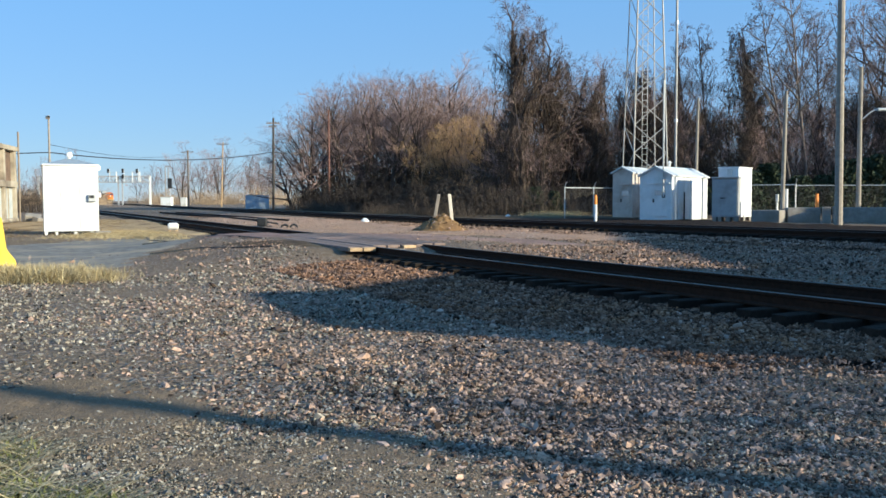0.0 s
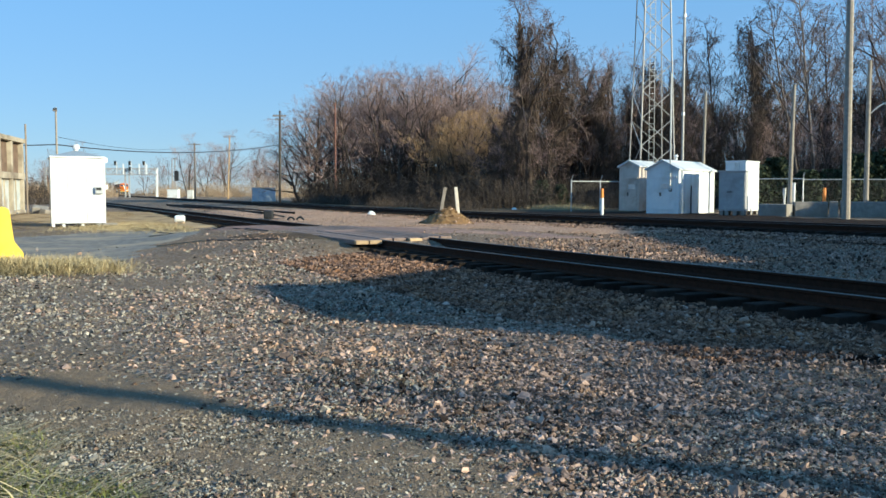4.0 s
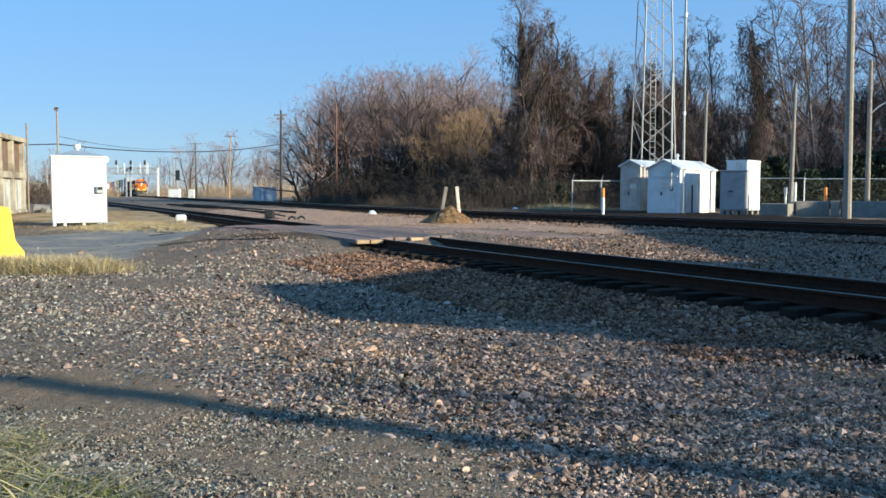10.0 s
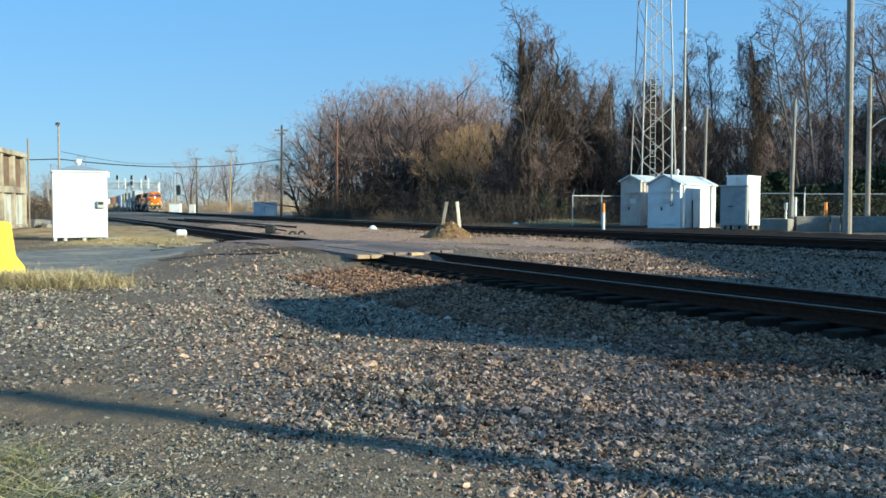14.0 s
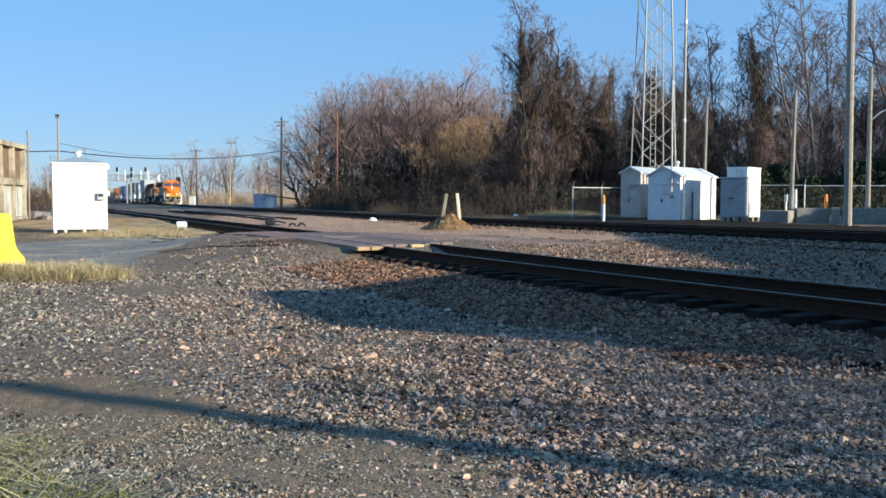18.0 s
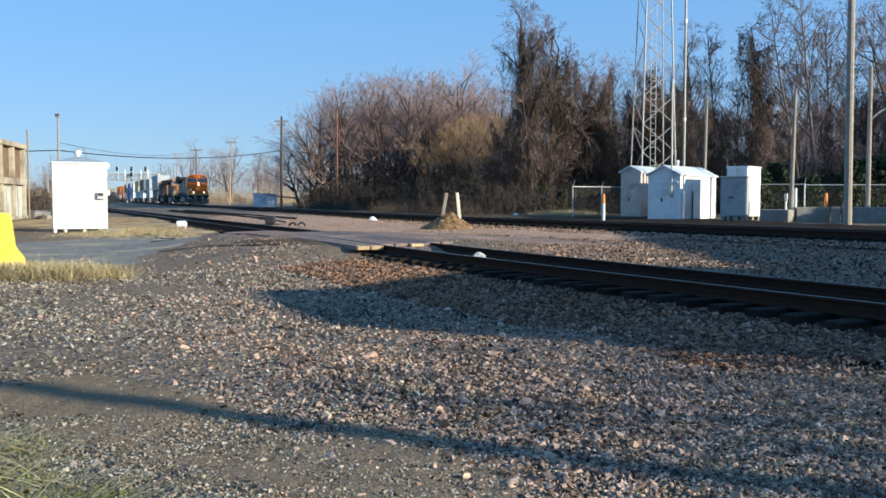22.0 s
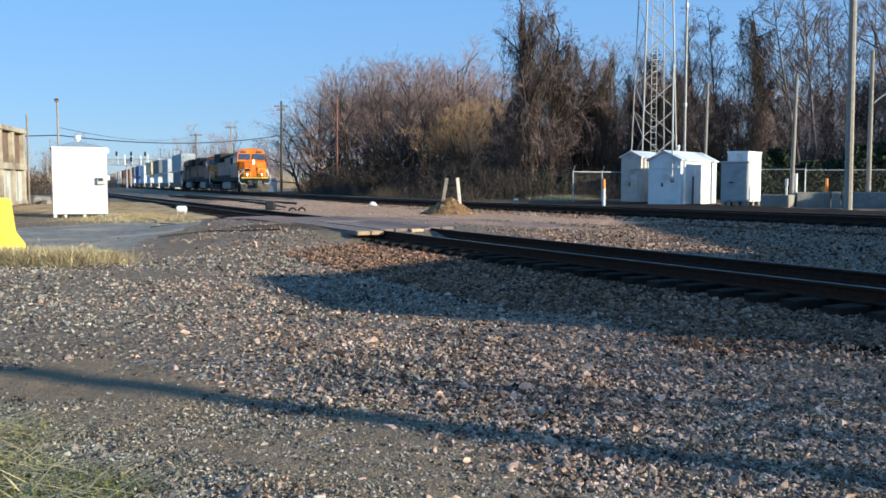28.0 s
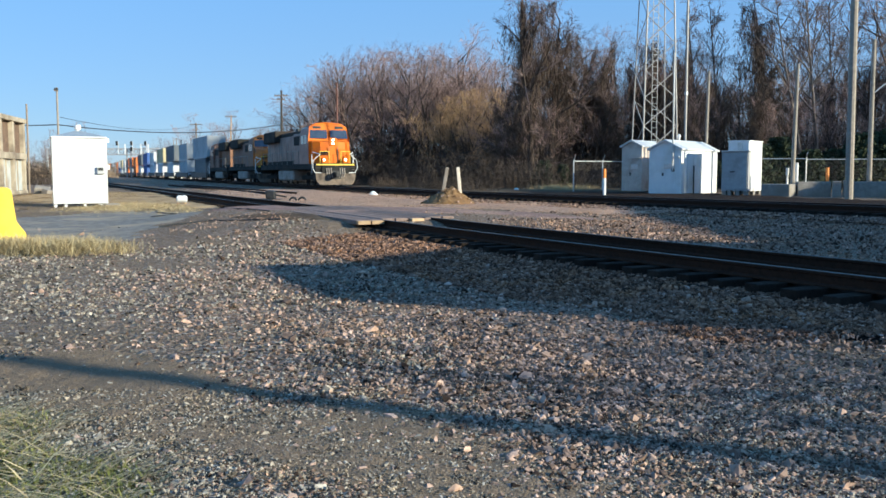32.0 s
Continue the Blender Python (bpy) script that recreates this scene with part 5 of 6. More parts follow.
lying_cable([(-12.2, 36.6), (-11.0, 35.0), (-10.3, 33.0), (-9.2, 31.6), (-8.6, 30.2)], "black hose lying across the access road")
lying_cable([(-9.4, 29.4), (-8.1, 29.9), (-7.0, 28.6), (-5.9, 27.9), (-5.0, 26.4)], "black hose lying across the access road")
lying_cable([(-7.6, 24.4), (-6.4, 24.9), (-5.2, 23.6), (-4.1, 23.0)], "black hose lying beside the crossing")

for x, y, s, rz in ((-25.2, 57.5, 0.9, 20), (-24.6, 56.9, 0.6, 70)):
    ck = thing("concrete_chunk", on_ground(x, y, rz), "broken tilted concrete chunk near the old building", "rubble", "concrete rubble")
    part("chunk", bx(-s * 0.5, s * 0.5, -s * 0.4, s * 0.4, -0.1, s * 0.55, bevel=0.05, m=pose(0, 0, 0, 14, 8, 0)), M_DARKCONC, ck)


def blue_cabinet():
    root = thing("equipment_cabinet", on_ground(-24.0, 124.0, 10), "metal container cabinet by the woods, blue skylight put into its paint", "cabinet")
    part("body", bx(-1.55, 1.55, -1, 1, 0.05, 1.85, bevel=0.02), M_BLUEBOX, root)
    for x in (-1.5, -0.75, 0, 0.75, 1.5):
        part("rib", bx(x - 0.04, x + 0.04, -1.03, -1.0, 0.1, 1.8), M_BLUEBOX, root)
    part("lid", bx(-1.6, 1.6, -1.05, 1.05, 1.85, 1.93), M_BLUEBOX, root)


blue_cabinet()


def signal_bridge():
    root = thing("signal_bridge", pose(-79.3, 256.0, -0.3, 0, 0, 5), "grey steel signal bridge spanning the tracks, dark signal heads", "signal bridge")
    part("mast", bx(-0.25, 0.25, -0.25, 0.25, 0, 8.8), M_WHITE, root, "white bridge mast")
    for x in (-7.5, -8.6):
        part("mast", bx(x - 0.15, x + 0.15, -0.3, 0.3, 0, 8.8), M_CABINET, root)
    part("mast", bx(-30.2, -29.8, -0.3, 0.3, 0, 8.8), M_CABINET, root)
    for z in (7.0, 8.6):
        for y in (-0.5, 0.5):
            part("chord", bx(-30, 0.2, y - 0.1, y + 0.1, z - 0.16, z + 0.16), M_CABINET, root)
    for i in range(24):
        x = -30 + i * 1.25
        a, b = (7.0, 8.6) if i % 2 else (8.6, 7.0)
        part("web", rd((x, -0.5, a), (x + 1.25, -0.5, b), 0.1, sides=5), M_CABINET, root)
        part("web", rd((x, 0.5, b), (x + 1.25, 0.5, a), 0.1, sides=5), M_CABINET, root)
        part("web_post", bx(x - 0.06, x + 0.06, -0.56, -0.44, 7.0, 8.6), M_CABINET, root)
    rl = bmesh.new()
    for i in range(20):
        rod(rl, (-30 + i * 1.5, -0.6, 8.6), (-30 + i * 1.5, -0.6, 9.7), 0.03, sides=4)
    rod(rl, (-30, -0.6, 9.7), (0, -0.6, 9.7), 0.03, sides=4)
    part("walkway_rail", rl, M_CABINET, root)
    for x, n in ((-11.0, 1), (-7.1, 2), (-3.3, 1)):
        part("head_post", bx(x + 0.25, x + 0.37, -0.85, -0.7, 7.0, 10.6), M_WHITE, root, "pale post of a signal head")
        for k in range(n):
            part("signal_head", bx(x - 0.3, x + 0.3, -1.1, -0.86, 9.5 - k * 1.55, 10.7 - k * 1.55, bevel=0.05), M_DARK, root, "dark signal head")
    for x in (-8.9, -4.6, -2.6):
        part("ladder_post", bx(x - 0.15, x + 0.15, -0.75, -0.55, 7.0, 9.9), M_WHITE, root)


signal_bridge()


def signal_mast():
    root = thing("signal_mast", on_ground(-58.5, 203.0), "slim grey wayside signal with dark hooded head", "signal")
    part("mast", rd((0, 0, 0), (0, 0, 5.6), 0.09), M_GALV, root)
    part("head", bx(-0.45, 0.45, -0.3, 0.1, 3.9, 6.1, bevel=0.05), M_DARK, root)
    cab = thing("equipment_hut", on_ground(-57.2, 196.0), "small white trackside equipment hut", "equipment hut", "white equipment huts")
    part("body", bx(-1.1, 1.1, -0.9, 0.9, 0.1, 1.9, bevel=0.02), M_WHITE, cab)
    part("roof", bx(-1.2, 1.2, -1.0, 1.0, 1.9, 2.0), M_ROOF, cab)
    c2 = thing("equipment_hut", on_ground(-54.7, 200.0), "small pale trackside cabinet", "equipment hut", "white equipment huts")
    part("body", bx(-0.6, 0.6, -0.5, 0.5, 0, 1.9, bevel=0.02), M_GREYW, c2)


signal_mast()


# ---------------------------------------------------------------- unseen casters beside the camera that shade the yard
def shadow_block():
    """Unseen block past the view's edge; its outline is shaped to shadow the gravel."""
    root = thing("shadow_caster", pose(16.0, -0.7, 0), "unseen brick block shaped to cast the shadow on the gravel", "building")
    prof = [(2.1, -0.1), (2.75, 4.6), (3.05, 5.3), (3.13, 5.95), (4.6, 6.3), (6.1, 6.52), (6.6, 6.34), (7.06, 6.12), (8.4, 5.84), (10.3, 5.36), (11.4, 5.1), (12.0, 4.6), (12.2, -0.1)]
    bm = bmesh.new()
    a = [bm.verts.new((0, y, z)) for y, z in prof]
    b = [bm.verts.new((4.5, y - 1.2, z)) for y, z in prof]
    bm.faces.new(a)
    bm.faces.new(b[::-1])
    for i in range(len(a)):
        bm.faces.new((a[i], b[i], b[(i + 1) % len(a)], a[(i + 1) % len(a)]))
    bmesh.ops.recalc_face_normals(bm, faces=bm.faces)
    part("caster_shell", bm, M_BRICK, root)


M_BRICK = surf("plain_brick", (0.24, 0.12, 0.08), (0.33, 0.17, 0.11), 5, 0.9, bump=0.3)
shadow_block()
pole("utility_pole", 17.9, -3.19, 8.77, 0.19, M_POLE, "wooden utility pole past the yard's edge")
# unseen block, sized so that its shade covers the right-hand gravel
side = thing("shade_block", pose(32.0, 16.0, 0.1), "unseen brick block added to shade the ground between the lines", "building")
part("caster_shell", bx(0, 6, -12, 7.6, -0.2, 8.77, bevel=0.03), M_BRICK, side)
part("roof", bx(-0.2, 6.2, -12.2, 7.8, 8.77, 8.97), M_SLATE, side)


# ---------------------------------------------------------------- trees
class Tubes:
    """Tapered tubes gathered into one mesh."""

    def __init__(self):
        self.v, self.f = [], []

    def tube(self, pts, radii, sides):
        base = len(self.v)
        for i, (p, r) in enumerate(zip(pts, radii)):
            d = (pts[min(i + 1, len(pts) - 1)] - pts[max(i - 1, 0)]).normalized()
            u = d.cross(Vector((0.31, 0.2, 0.93) if abs(d.z) < 0.9 else (1, 0.1, 0))).normalized()
            w = d.cross(u)
            for k in range(sides):
                a = 2 * math.pi * k / sides
                self.v.append(p + (u * math.cos(a) + w * math.sin(a)) * r)
        for i in range(len(pts) - 1):
            for k in range(sides):
                k2 = (k + 1) % sides
                self.f.append((base + i * sides + k, base + i * sides + k2, base + (i + 1) * sides + k2, base + (i + 1) * sides + k))


def bare_tree(seed, H, r0, spread, crown_from, limbs, twigs=6, multi=1, reach=1.0, rise=0.25, fine=4, droop=0.0, splay=0.1, kink=0.06):
    """Leafless tree: stems, limbs that sweep upwards, branches, twigs and the finest shoots."""
    rng = random.Random(seed)
    trunk, crown = Tubes(), Tubes()
    counts = (0, twigs, twigs, fine)

    def aside(d, ang):
        """A direction at that angle from d, turned at random about it."""
        u = d.cross(Vector((0.3, 0.9, 0.2) if abs(d.z) > 0.8 else (0, 0, 1))).normalized()
        w = d.cross(u)
        a = rng.uniform(0, 2 * math.pi)
        return (d * math.cos(ang) + (u * math.cos(a) + w * math.sin(a)) * math.sin(ang)).normalized()

    def grow(p, d, length, r, level):
        n = (0, 5, 3, 2, 1)[level]
        pts, radii = [p], [r]
        lift = rise * (0, 1, 0.8, 0.4, 0.3)[level] - droop * (level > 2)
        for i in range(n):
            wob = (0, 0.12, 0.13, 0.14, 0.12)[level]
            d = (d + Vector((rng.gauss(0, wob), rng.gauss(0, wob), rng.gauss(lift, wob * 0.6)))).normalized()
            p = p + d * (length / n)
            pts.append(p)
            radii.append(max(0.007, r * (1 - 0.75 * (i + 1) / n)))
        (trunk if level < 2 else crown).tube(pts, radii, 5 if level == 1 else 3)
        if level > 3:
            return
        for c in range(counts[level]):
            f = rng.uniform(0.2, 1.0)
            i = min(n - 1, int(f * n))
            q = pts[i].lerp(pts[i + 1], f * n - i)
            along = (pts[i + 1] - pts[i]).normalized()
            grow(q, aside(along, rng.uniform(0.45, 1.1)), length * rng.uniform(0.4, 0.66) * (1.15 - 0.4 * f), max(0.011, radii[i] * 0.5), level + 1)

    for s in range(multi):
        turn = 2 * math.pi * (s + rng.random() * 0.6) / multi
        lean = Vector((math.cos(turn) * splay + rng.gauss(0, 0.04), math.sin(turn) * splay + rng.gauss(0, 0.04), 1)).normalized()
        start = Vector((math.cos(turn) * 0.35 * (multi > 1), math.sin(turn) * 0.35 * (multi > 1), -0.2))
        h = H * (1.0 if s == 0 else rng.uniform(0.72, 0.97)) * 0.86
        pts, radii = [start], [r0]
        n = 9
        p, d = start, lean
        for i in range(n):
            d = (d + Vector((rng.gauss(0, kink), rng.gauss(0, kink), 0.06))).normalized()
            p = p + d * h / n
            pts.append(p)
            radii.append(r0 * (1 - 0.82 * (i + 1) / n))
        trunk.tube(pts, radii, 7)
        for c in range(limbs):
            f = crown_from + (1 - crown_from) * (c + rng.random()) / limbs
            i = min(n - 1, int(f * n))
            q = pts[i].lerp(pts[i + 1], f * n - i)
            along = (pts[i + 1] - pts[i]).normalized()
            nd = aside(along, spread * rng.uniform(0.7, 1.25))
            grow(q, nd, reach * H * (0.15 + 0.3 * (1 - f)) * rng.uniform(0.8, 1.25), max(0.055, radii[i] * 0.7), 1)
    return trunk, crown


TREE_KINDS, TREE_TUBES = [], []
for k, spec in enumerate((dict(H=15, r0=0.19, spread=0.8, crown_from=0.28, limbs=8, twigs=5, multi=2, splay=0.16, rise=0.1, fine=2, reach=1.2),
                          dict(H=15, r0=0.16, spread=0.7, crown_from=0.3, limbs=6, twigs=5, multi=3, splay=0.2, rise=0.1, fine=2, reach=1.2),
                          dict(H=15, r0=0.26, spread=0.9, crown_from=0.24, limbs=16, twigs=5, rise=0.1, fine=2, reach=1.25),
                          dict(H=13, r0=0.07, spread=0.5, crown_from=0.12, limbs=7, twigs=5, multi=4, rise=0.2, reach=0.9, splay=0.16, fine=3),
                          dict(H=20, r0=0.15, spread=0.75, crown_from=0.3, limbs=22, twigs=5, fine=3, reach=0.6, rise=0.12, kink=0.03, splay=0.03),
                          dict(H=20, r0=0.17, spread=0.85, crown_from=0.34, limbs=17, twigs=5, fine=3, reach=0.7, rise=0.1, kink=0.045, splay=0.04),
                          dict(H=18, r0=0.2, spread=1.0, crown_from=0.25, limbs=20, twigs=5, fine=3, droop=0.25, reach=0.48, rise=0.04, kink=0.03, splay=0.02),
                          dict(H=14, r0=0.26, spread=1.0, crown_from=0.14, limbs=15, twigs=6, fine=2, reach=1.3, rise=0.09),
                          dict(H=18, r0=0.3, spread=0.8, crown_from=0.4, limbs=15, twigs=6, fine=3, reach=0.85, rise=0.08, droop=0.14, kink=0.045, splay=0.02),
                          dict(H=13, r0=0.1, spread=0.75, crown_from=0.2, limbs=8, twigs=4, fine=3, multi=2, splay=0.14, rise=0.08, reach=1.2))):
    t, c = bare_tree(140 + k, **spec)
    TREE_TUBES.append((t, c))
    TREE_KINDS.append((mesh_of("trunk", t.v, t.f, M_BARKPALE if k == 5 else M_BARK, True), mesh_of("crown", c.v, c.f, M_TWIGTAN if k == 3 else M_BRUSH if k == 6 else M_DIMTWIG if k in (4, 5, 8) else M_TWIG)))


def tree(kind, x, y, scale, turn, label, vines=None, tip=0.0):
    root = thing("tree", on_ground(x, y) @ pose(0, 0, 0, 0, tip, 0) @ pose(0, 0, 0, 0, 0, turn) @ Matrix.Diagonal((scale, scale, scale, 1)), label, "tree", "trees of the wood")
    for name, me in zip(("trunk", "crown"), TREE_KINDS[kind]):
        o = new(name, me)
        o.parent = root
    if vines:
        o = new("vines", vines)
        o.parent = root
        tagged(o, "dark clinging vine leaves")
    return root


def leaf_cloud(name, seed, n, shape, size, material):
    """Small loose leaves filling a shape: (x, y, z) = shape(rng)."""
    rng = np.random.RandomState(seed)
    c = np.array([shape(rng) for _ in range(n)])
    u = rng.randn(n, 3)
    u /= np.linalg.norm(u, axis=1)[:, None]
    w = np.cross(u, rng.randn(n, 3))
    w /= np.linalg.norm(w, axis=1)[:, None]
    s = size * rng.uniform(0.5, 1.4, (n, 1))
    v = np.stack([c - u * s, c + w * s * 0.7, c + u * s, c - w * s * 0.7], 1).reshape(-1, 3)
    return bulk_mesh(name, v, np.arange(4 * n).reshape(-1, 4), material)


def vine_mesh(kind, seed, n, top, dense):
    """Leafless vine strands hung along the stems and thick limbs of one kind of tree."""
    rng = np.random.RandomState(seed)
    t, c = TREE_TUBES[kind]
    v = np.array([tuple(q) for q in t.v])
    v = v[(v[:, 2] < top) & (np.hypot(v[:, 0], v[:, 1]) < 2.6)]
    c0 = v[rng.randint(0, len(v), n)]
    c0[:, 2] = np.abs(c0[:, 2] - rng.exponential(1.6, n))
    wide = (0.2 + 0.9 * dense * (1 - c0[:, 2] / (top + 2)) ** 1.5) * (1 + 0.4 * np.sin(c0[:, 2] * 1.3 + seed))
    c0[:, :2] += rng.randn(n, 2) * 0.5 * wide[:, None]
    u = rng.randn(n, 3) * 0.3 + np.array([0, 0, 1.0])
    u /= np.linalg.norm(u, axis=1)[:, None]
    w = np.cross(u, rng.randn(n, 3))
    w /= np.linalg.norm(w, axis=1)[:, None]
    s = 0.3 * rng.uniform(0.4, 1.5, (n, 1))
    q = np.stack([c0 - u * s, c0 + w * 0.024, c0 + u * s, c0 - w * 0.024], 1).reshape(-1, 3)
    return bulk_mesh("vines", q, np.arange(4 * n).reshape(-1, 4), M_VINE)


VINES = {(k, d): vine_mesh(k, 60 + k + d, 3600 * d, (10.5, 14.5)[d - 1], 0.6 + 0.4 * d) for k in (0, 2, 4, 5, 6, 8) for d in (1, 2)}


def brush(seed, n, w, d, hmin, hmax, r):
    """Thicket of thin upright stems with side shoots over an area."""
    rng = random.Random(seed)
    t = Tubes()
    for _ in range(n):
        p = Vector((rng.uniform(-w / 2, w / 2), rng.uniform(-d / 2, d / 2), -0.05))
        h = rng.uniform(hmin, hmax) * (0.6 + 0.4 * math.sin(p.x * 0.9) ** 2)
        dd = Vector((rng.gauss(0, 0.32), rng.gauss(0, 0.32), 1)).normalized()
        q = p + dd * h * 0.5
        e = q + (dd + Vector((rng.gauss(0, 0.4), rng.gauss(0, 0.4), -0.1))).normalized() * h * 0.5
        t.tube([p, q, e], [r, r * 0.7, r * 0.25], 3)
        for _ in range(6):
            f = rng.uniform(0.3, 1.0)
            s = p.lerp(q, f * 2) if f < 0.5 else q.lerp(e, f * 2 - 1)
            x = s + Vector((rng.gauss(0, 0.7), rng.gauss(0, 0.7), rng.uniform(0, 0.8))).normalized() * h * rng.uniform(0.14, 0.34)
            t.tube([s, x], [r * 0.7, r * 0.3], 3)
    return t


BRUSH = []
for k, (mat, hm) in enumerate(((M_BRUSH, 4.5), (M_HAZEBRUSH, 5.0), (M_BRUSH, 3.0))):
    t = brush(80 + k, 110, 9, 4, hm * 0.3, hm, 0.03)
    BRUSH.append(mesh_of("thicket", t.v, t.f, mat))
rng = random.Random(11)
HEIGHTS = (15, 15, 15, 13, 20, 20, 18, 14, 18, 13)
LOW = "leafless brown tree at the edge of the wood"
TALL = "tall slender leafless tree in the wood"
# lower wood behind the main line: x, depth, height, kind
FAN = "spreading leafless tree at the wood's end, limbs fanned out"
TAN = "leafless tree with tan upright twigs"
FRONT = [(-15.4, 111, 12.6, 7), (-13.2, 112, 14.0, 7), (-11.2, 110, 14.6, 2), (-9.2, 109, 14.8, 1), (-7.2, 111, 15.4, 0), (-5.4, 109, 15.2, 2),
         (-3.4, 112, 15.8, 1), (-1.6, 110, 15.4, 0), (0.4, 113, 15.0, 2), (2.2, 112, 14.6, 1), (3.4, 116, 18.0, 2), (4.6, 112, 14.0, 0), (6.0, 113, 14.6, 1), (7.8, 112, 14.0, 0)]
tree(7, -17.6, 114, 0.66, 60, FAN, None, -12)
tree(7, -16.6, 117, 0.8, 160, FAN, None, -8)
for x, y, h, k in FRONT:
    tree(k, x, y, h / HEIGHTS[k], rng.uniform(0, 360), FAN if k == 7 else LOW)
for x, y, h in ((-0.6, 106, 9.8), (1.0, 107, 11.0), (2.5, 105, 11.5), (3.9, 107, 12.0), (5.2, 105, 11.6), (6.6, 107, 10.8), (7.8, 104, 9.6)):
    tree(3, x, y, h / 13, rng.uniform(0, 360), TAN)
for i in range(20):
    u = i / 19
    y = rng.uniform(117, 146)
    edge = min(1.0, 0.8 + 1.2 * u)
    tree(rng.choice((0, 1, 2, 9)), -13.5 + 24 * u + rng.uniform(-0.8, 0.8), y, edge * rng.uniform(1.0, 1.12) * y / 123, rng.uniform(0, 360), LOW)
for i in range(16):
    y = rng.uniform(120, 137)
    tree(rng.choice((0, 2)), -0.132 * y + 1.3 * i, y, (0.95 + 0.15 * min(1, i / 5)) * y / 123, rng.uniform(0, 360), LOW)
# tall wood behind the huts: bearing, depth, height, kind, vines
TALL_TREES = [(0.078, 80, 11.5, 0, 2), (0.088, 77, 12.5, 6, 2), (0.0965, 76, 18.6, 8, 2), (0.117, 77, 16.0, 8, 2), (0.128, 79, 13.2, 6, 2), (0.14, 80, 12.2, 2, 1), (0.152, 86, 12.0, 0, 1),
              (0.165, 80, 12.5, 2, 2), (0.187, 82, 14.2, 5, 0), (0.178, 78, 11.0, 6, 2), (0.2, 80, 13.0, 0, 2), (0.221, 80, 13.0, 2, 2), (0.237, 80, 14.4, 6, 2), (0.252, 80, 12.6, 0, 2), (0.27, 80, 14.4, 6, 2), (0.281, 83, 18.2, 4, 1), (0.302, 80, 17.6, 4, 1),
              (0.322, 90, 12.5, 2, 0), (0.347, 78, 18.8, 6, 2), (0.354, 79, 12.5, 6, 2), (0.372, 84, 16.0, 4, 1), (0.392, 86, 19.5, 5, 0), (0.407, 78, 21.5, 5, 0), (0.427, 90, 20.5, 4, 1),
              (0.446, 84, 21.0, 4, 1), (0.462, 88, 20.5, 5, 1), (0.478, 78, 19.6, 4, 1), (0.487, 80, 20.0, 2, 0), (0.505, 84, 20, 4, 1), (0.53, 82, 19, 4, 1), (0.56, 86, 20, 5, 1), (0.6, 84, 19, 4, 0)]
for b, y, h, k, vine in TALL_TREES:
    tree(k, b * y, y, h / HEIGHTS[k], rng.uniform(0, 360), "tall leafless tree hung with dark vines" if vine else TALL, VINES[(k, vine)] if vine else None)
tree(5, 0.394 * 76, 76, 0.98, 200, "tall pale leaning leafless tree", None, -9)
for i in range(40):
    y = rng.uniform(86, 112)
    k = rng.choice((9, 9, 0, 1))
    tree(k, (0.075 + 0.5 * i / 39) * y, y, (rng.uniform(0.62, 0.8) + 0.14 * (i > 30)) * y / 95, rng.uniform(0, 360), LOW)
for i in range(26):
    y = rng.uniform(73, 82)
    hung = 3 < i < 15 and i % 2
    tree(6 if hung else 9, (0.075 + 0.5 * i / 25) * y, y, rng.uniform(0.55, 0.72), rng.uniform(0, 360), "small leafless tree smothered in dark vines" if hung else LOW, VINES[(6, 2)] if hung else None)
# unseen trees past the edge of view, added to shade the wood's foot
for i in range(14):
    y = 56 + 2.2 * i
    tree(rng.choice((0, 4, 6)), (0.6 + 0.1 * rng.random()) * y + 3 * (i % 2), y, rng.uniform(0.85, 1.0), rng.uniform(0, 360), TALL, VINES[(0, 2)] if i % 2 else None)
# unseen bare trees past the edge of view, added for dappled shade on the gravel
for x, y, s in ((18.2, -2.2, 0.5), (19.0, -0.6, 0.5), (18.0, 0.4, 0.42), (19.4, -3.4, 0.5), (20.5, -1.8, 0.52), (18.7, -1.5, 0.48)):
    tree(9, x, y, s, rng.uniform(0, 360), "unseen bare tree added for dappled shade")


def thicket(k, x, y, s, turn, label):
    o = new("thicket", BRUSH[k])
    o.matrix_basis = on_ground(x, y, turn) @ Matrix.Diagonal((s, s, s, 1))
    tagged(o, label, "brush", kind="stuff")


for i in range(30):
    u = i / 29
    thicket(rng.choice((0, 2, 2)), -13 + 23 * u, 103 + rng.uniform(0, 9), rng.uniform(0.8, 1.5), rng.uniform(0, 180), "tangled brown leafless brush along the wood")
for i in range(28):
    u = i / 27
    y = rng.uniform(66, 74)
    thicket(rng.choice((0, 2, 2)), (0.03 + 0.5 * u) * y, y, rng.uniform(0.5, 0.9), rng.uniform(0, 180), "tangled dark brush below the tall trees")
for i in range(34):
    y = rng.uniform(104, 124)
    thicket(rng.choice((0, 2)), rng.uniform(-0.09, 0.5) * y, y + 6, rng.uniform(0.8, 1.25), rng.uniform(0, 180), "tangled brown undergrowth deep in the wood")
# dark low brush, added over a strip that lies in the trees' shade
for i in range(18):
    y = 60 + 2.6 * i
    thicket(2, float(far_line(y)) + 6.5 + rng.uniform(0, 1.5), y, rng.uniform(0.3, 0.5), 112 + rng.uniform(-8, 8), "low dark brush beside the main line")
# dark rows added behind the trunks, standing in for the wood's dim depth
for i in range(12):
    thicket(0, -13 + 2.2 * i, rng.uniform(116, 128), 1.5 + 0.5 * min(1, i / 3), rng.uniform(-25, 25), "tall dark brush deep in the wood")
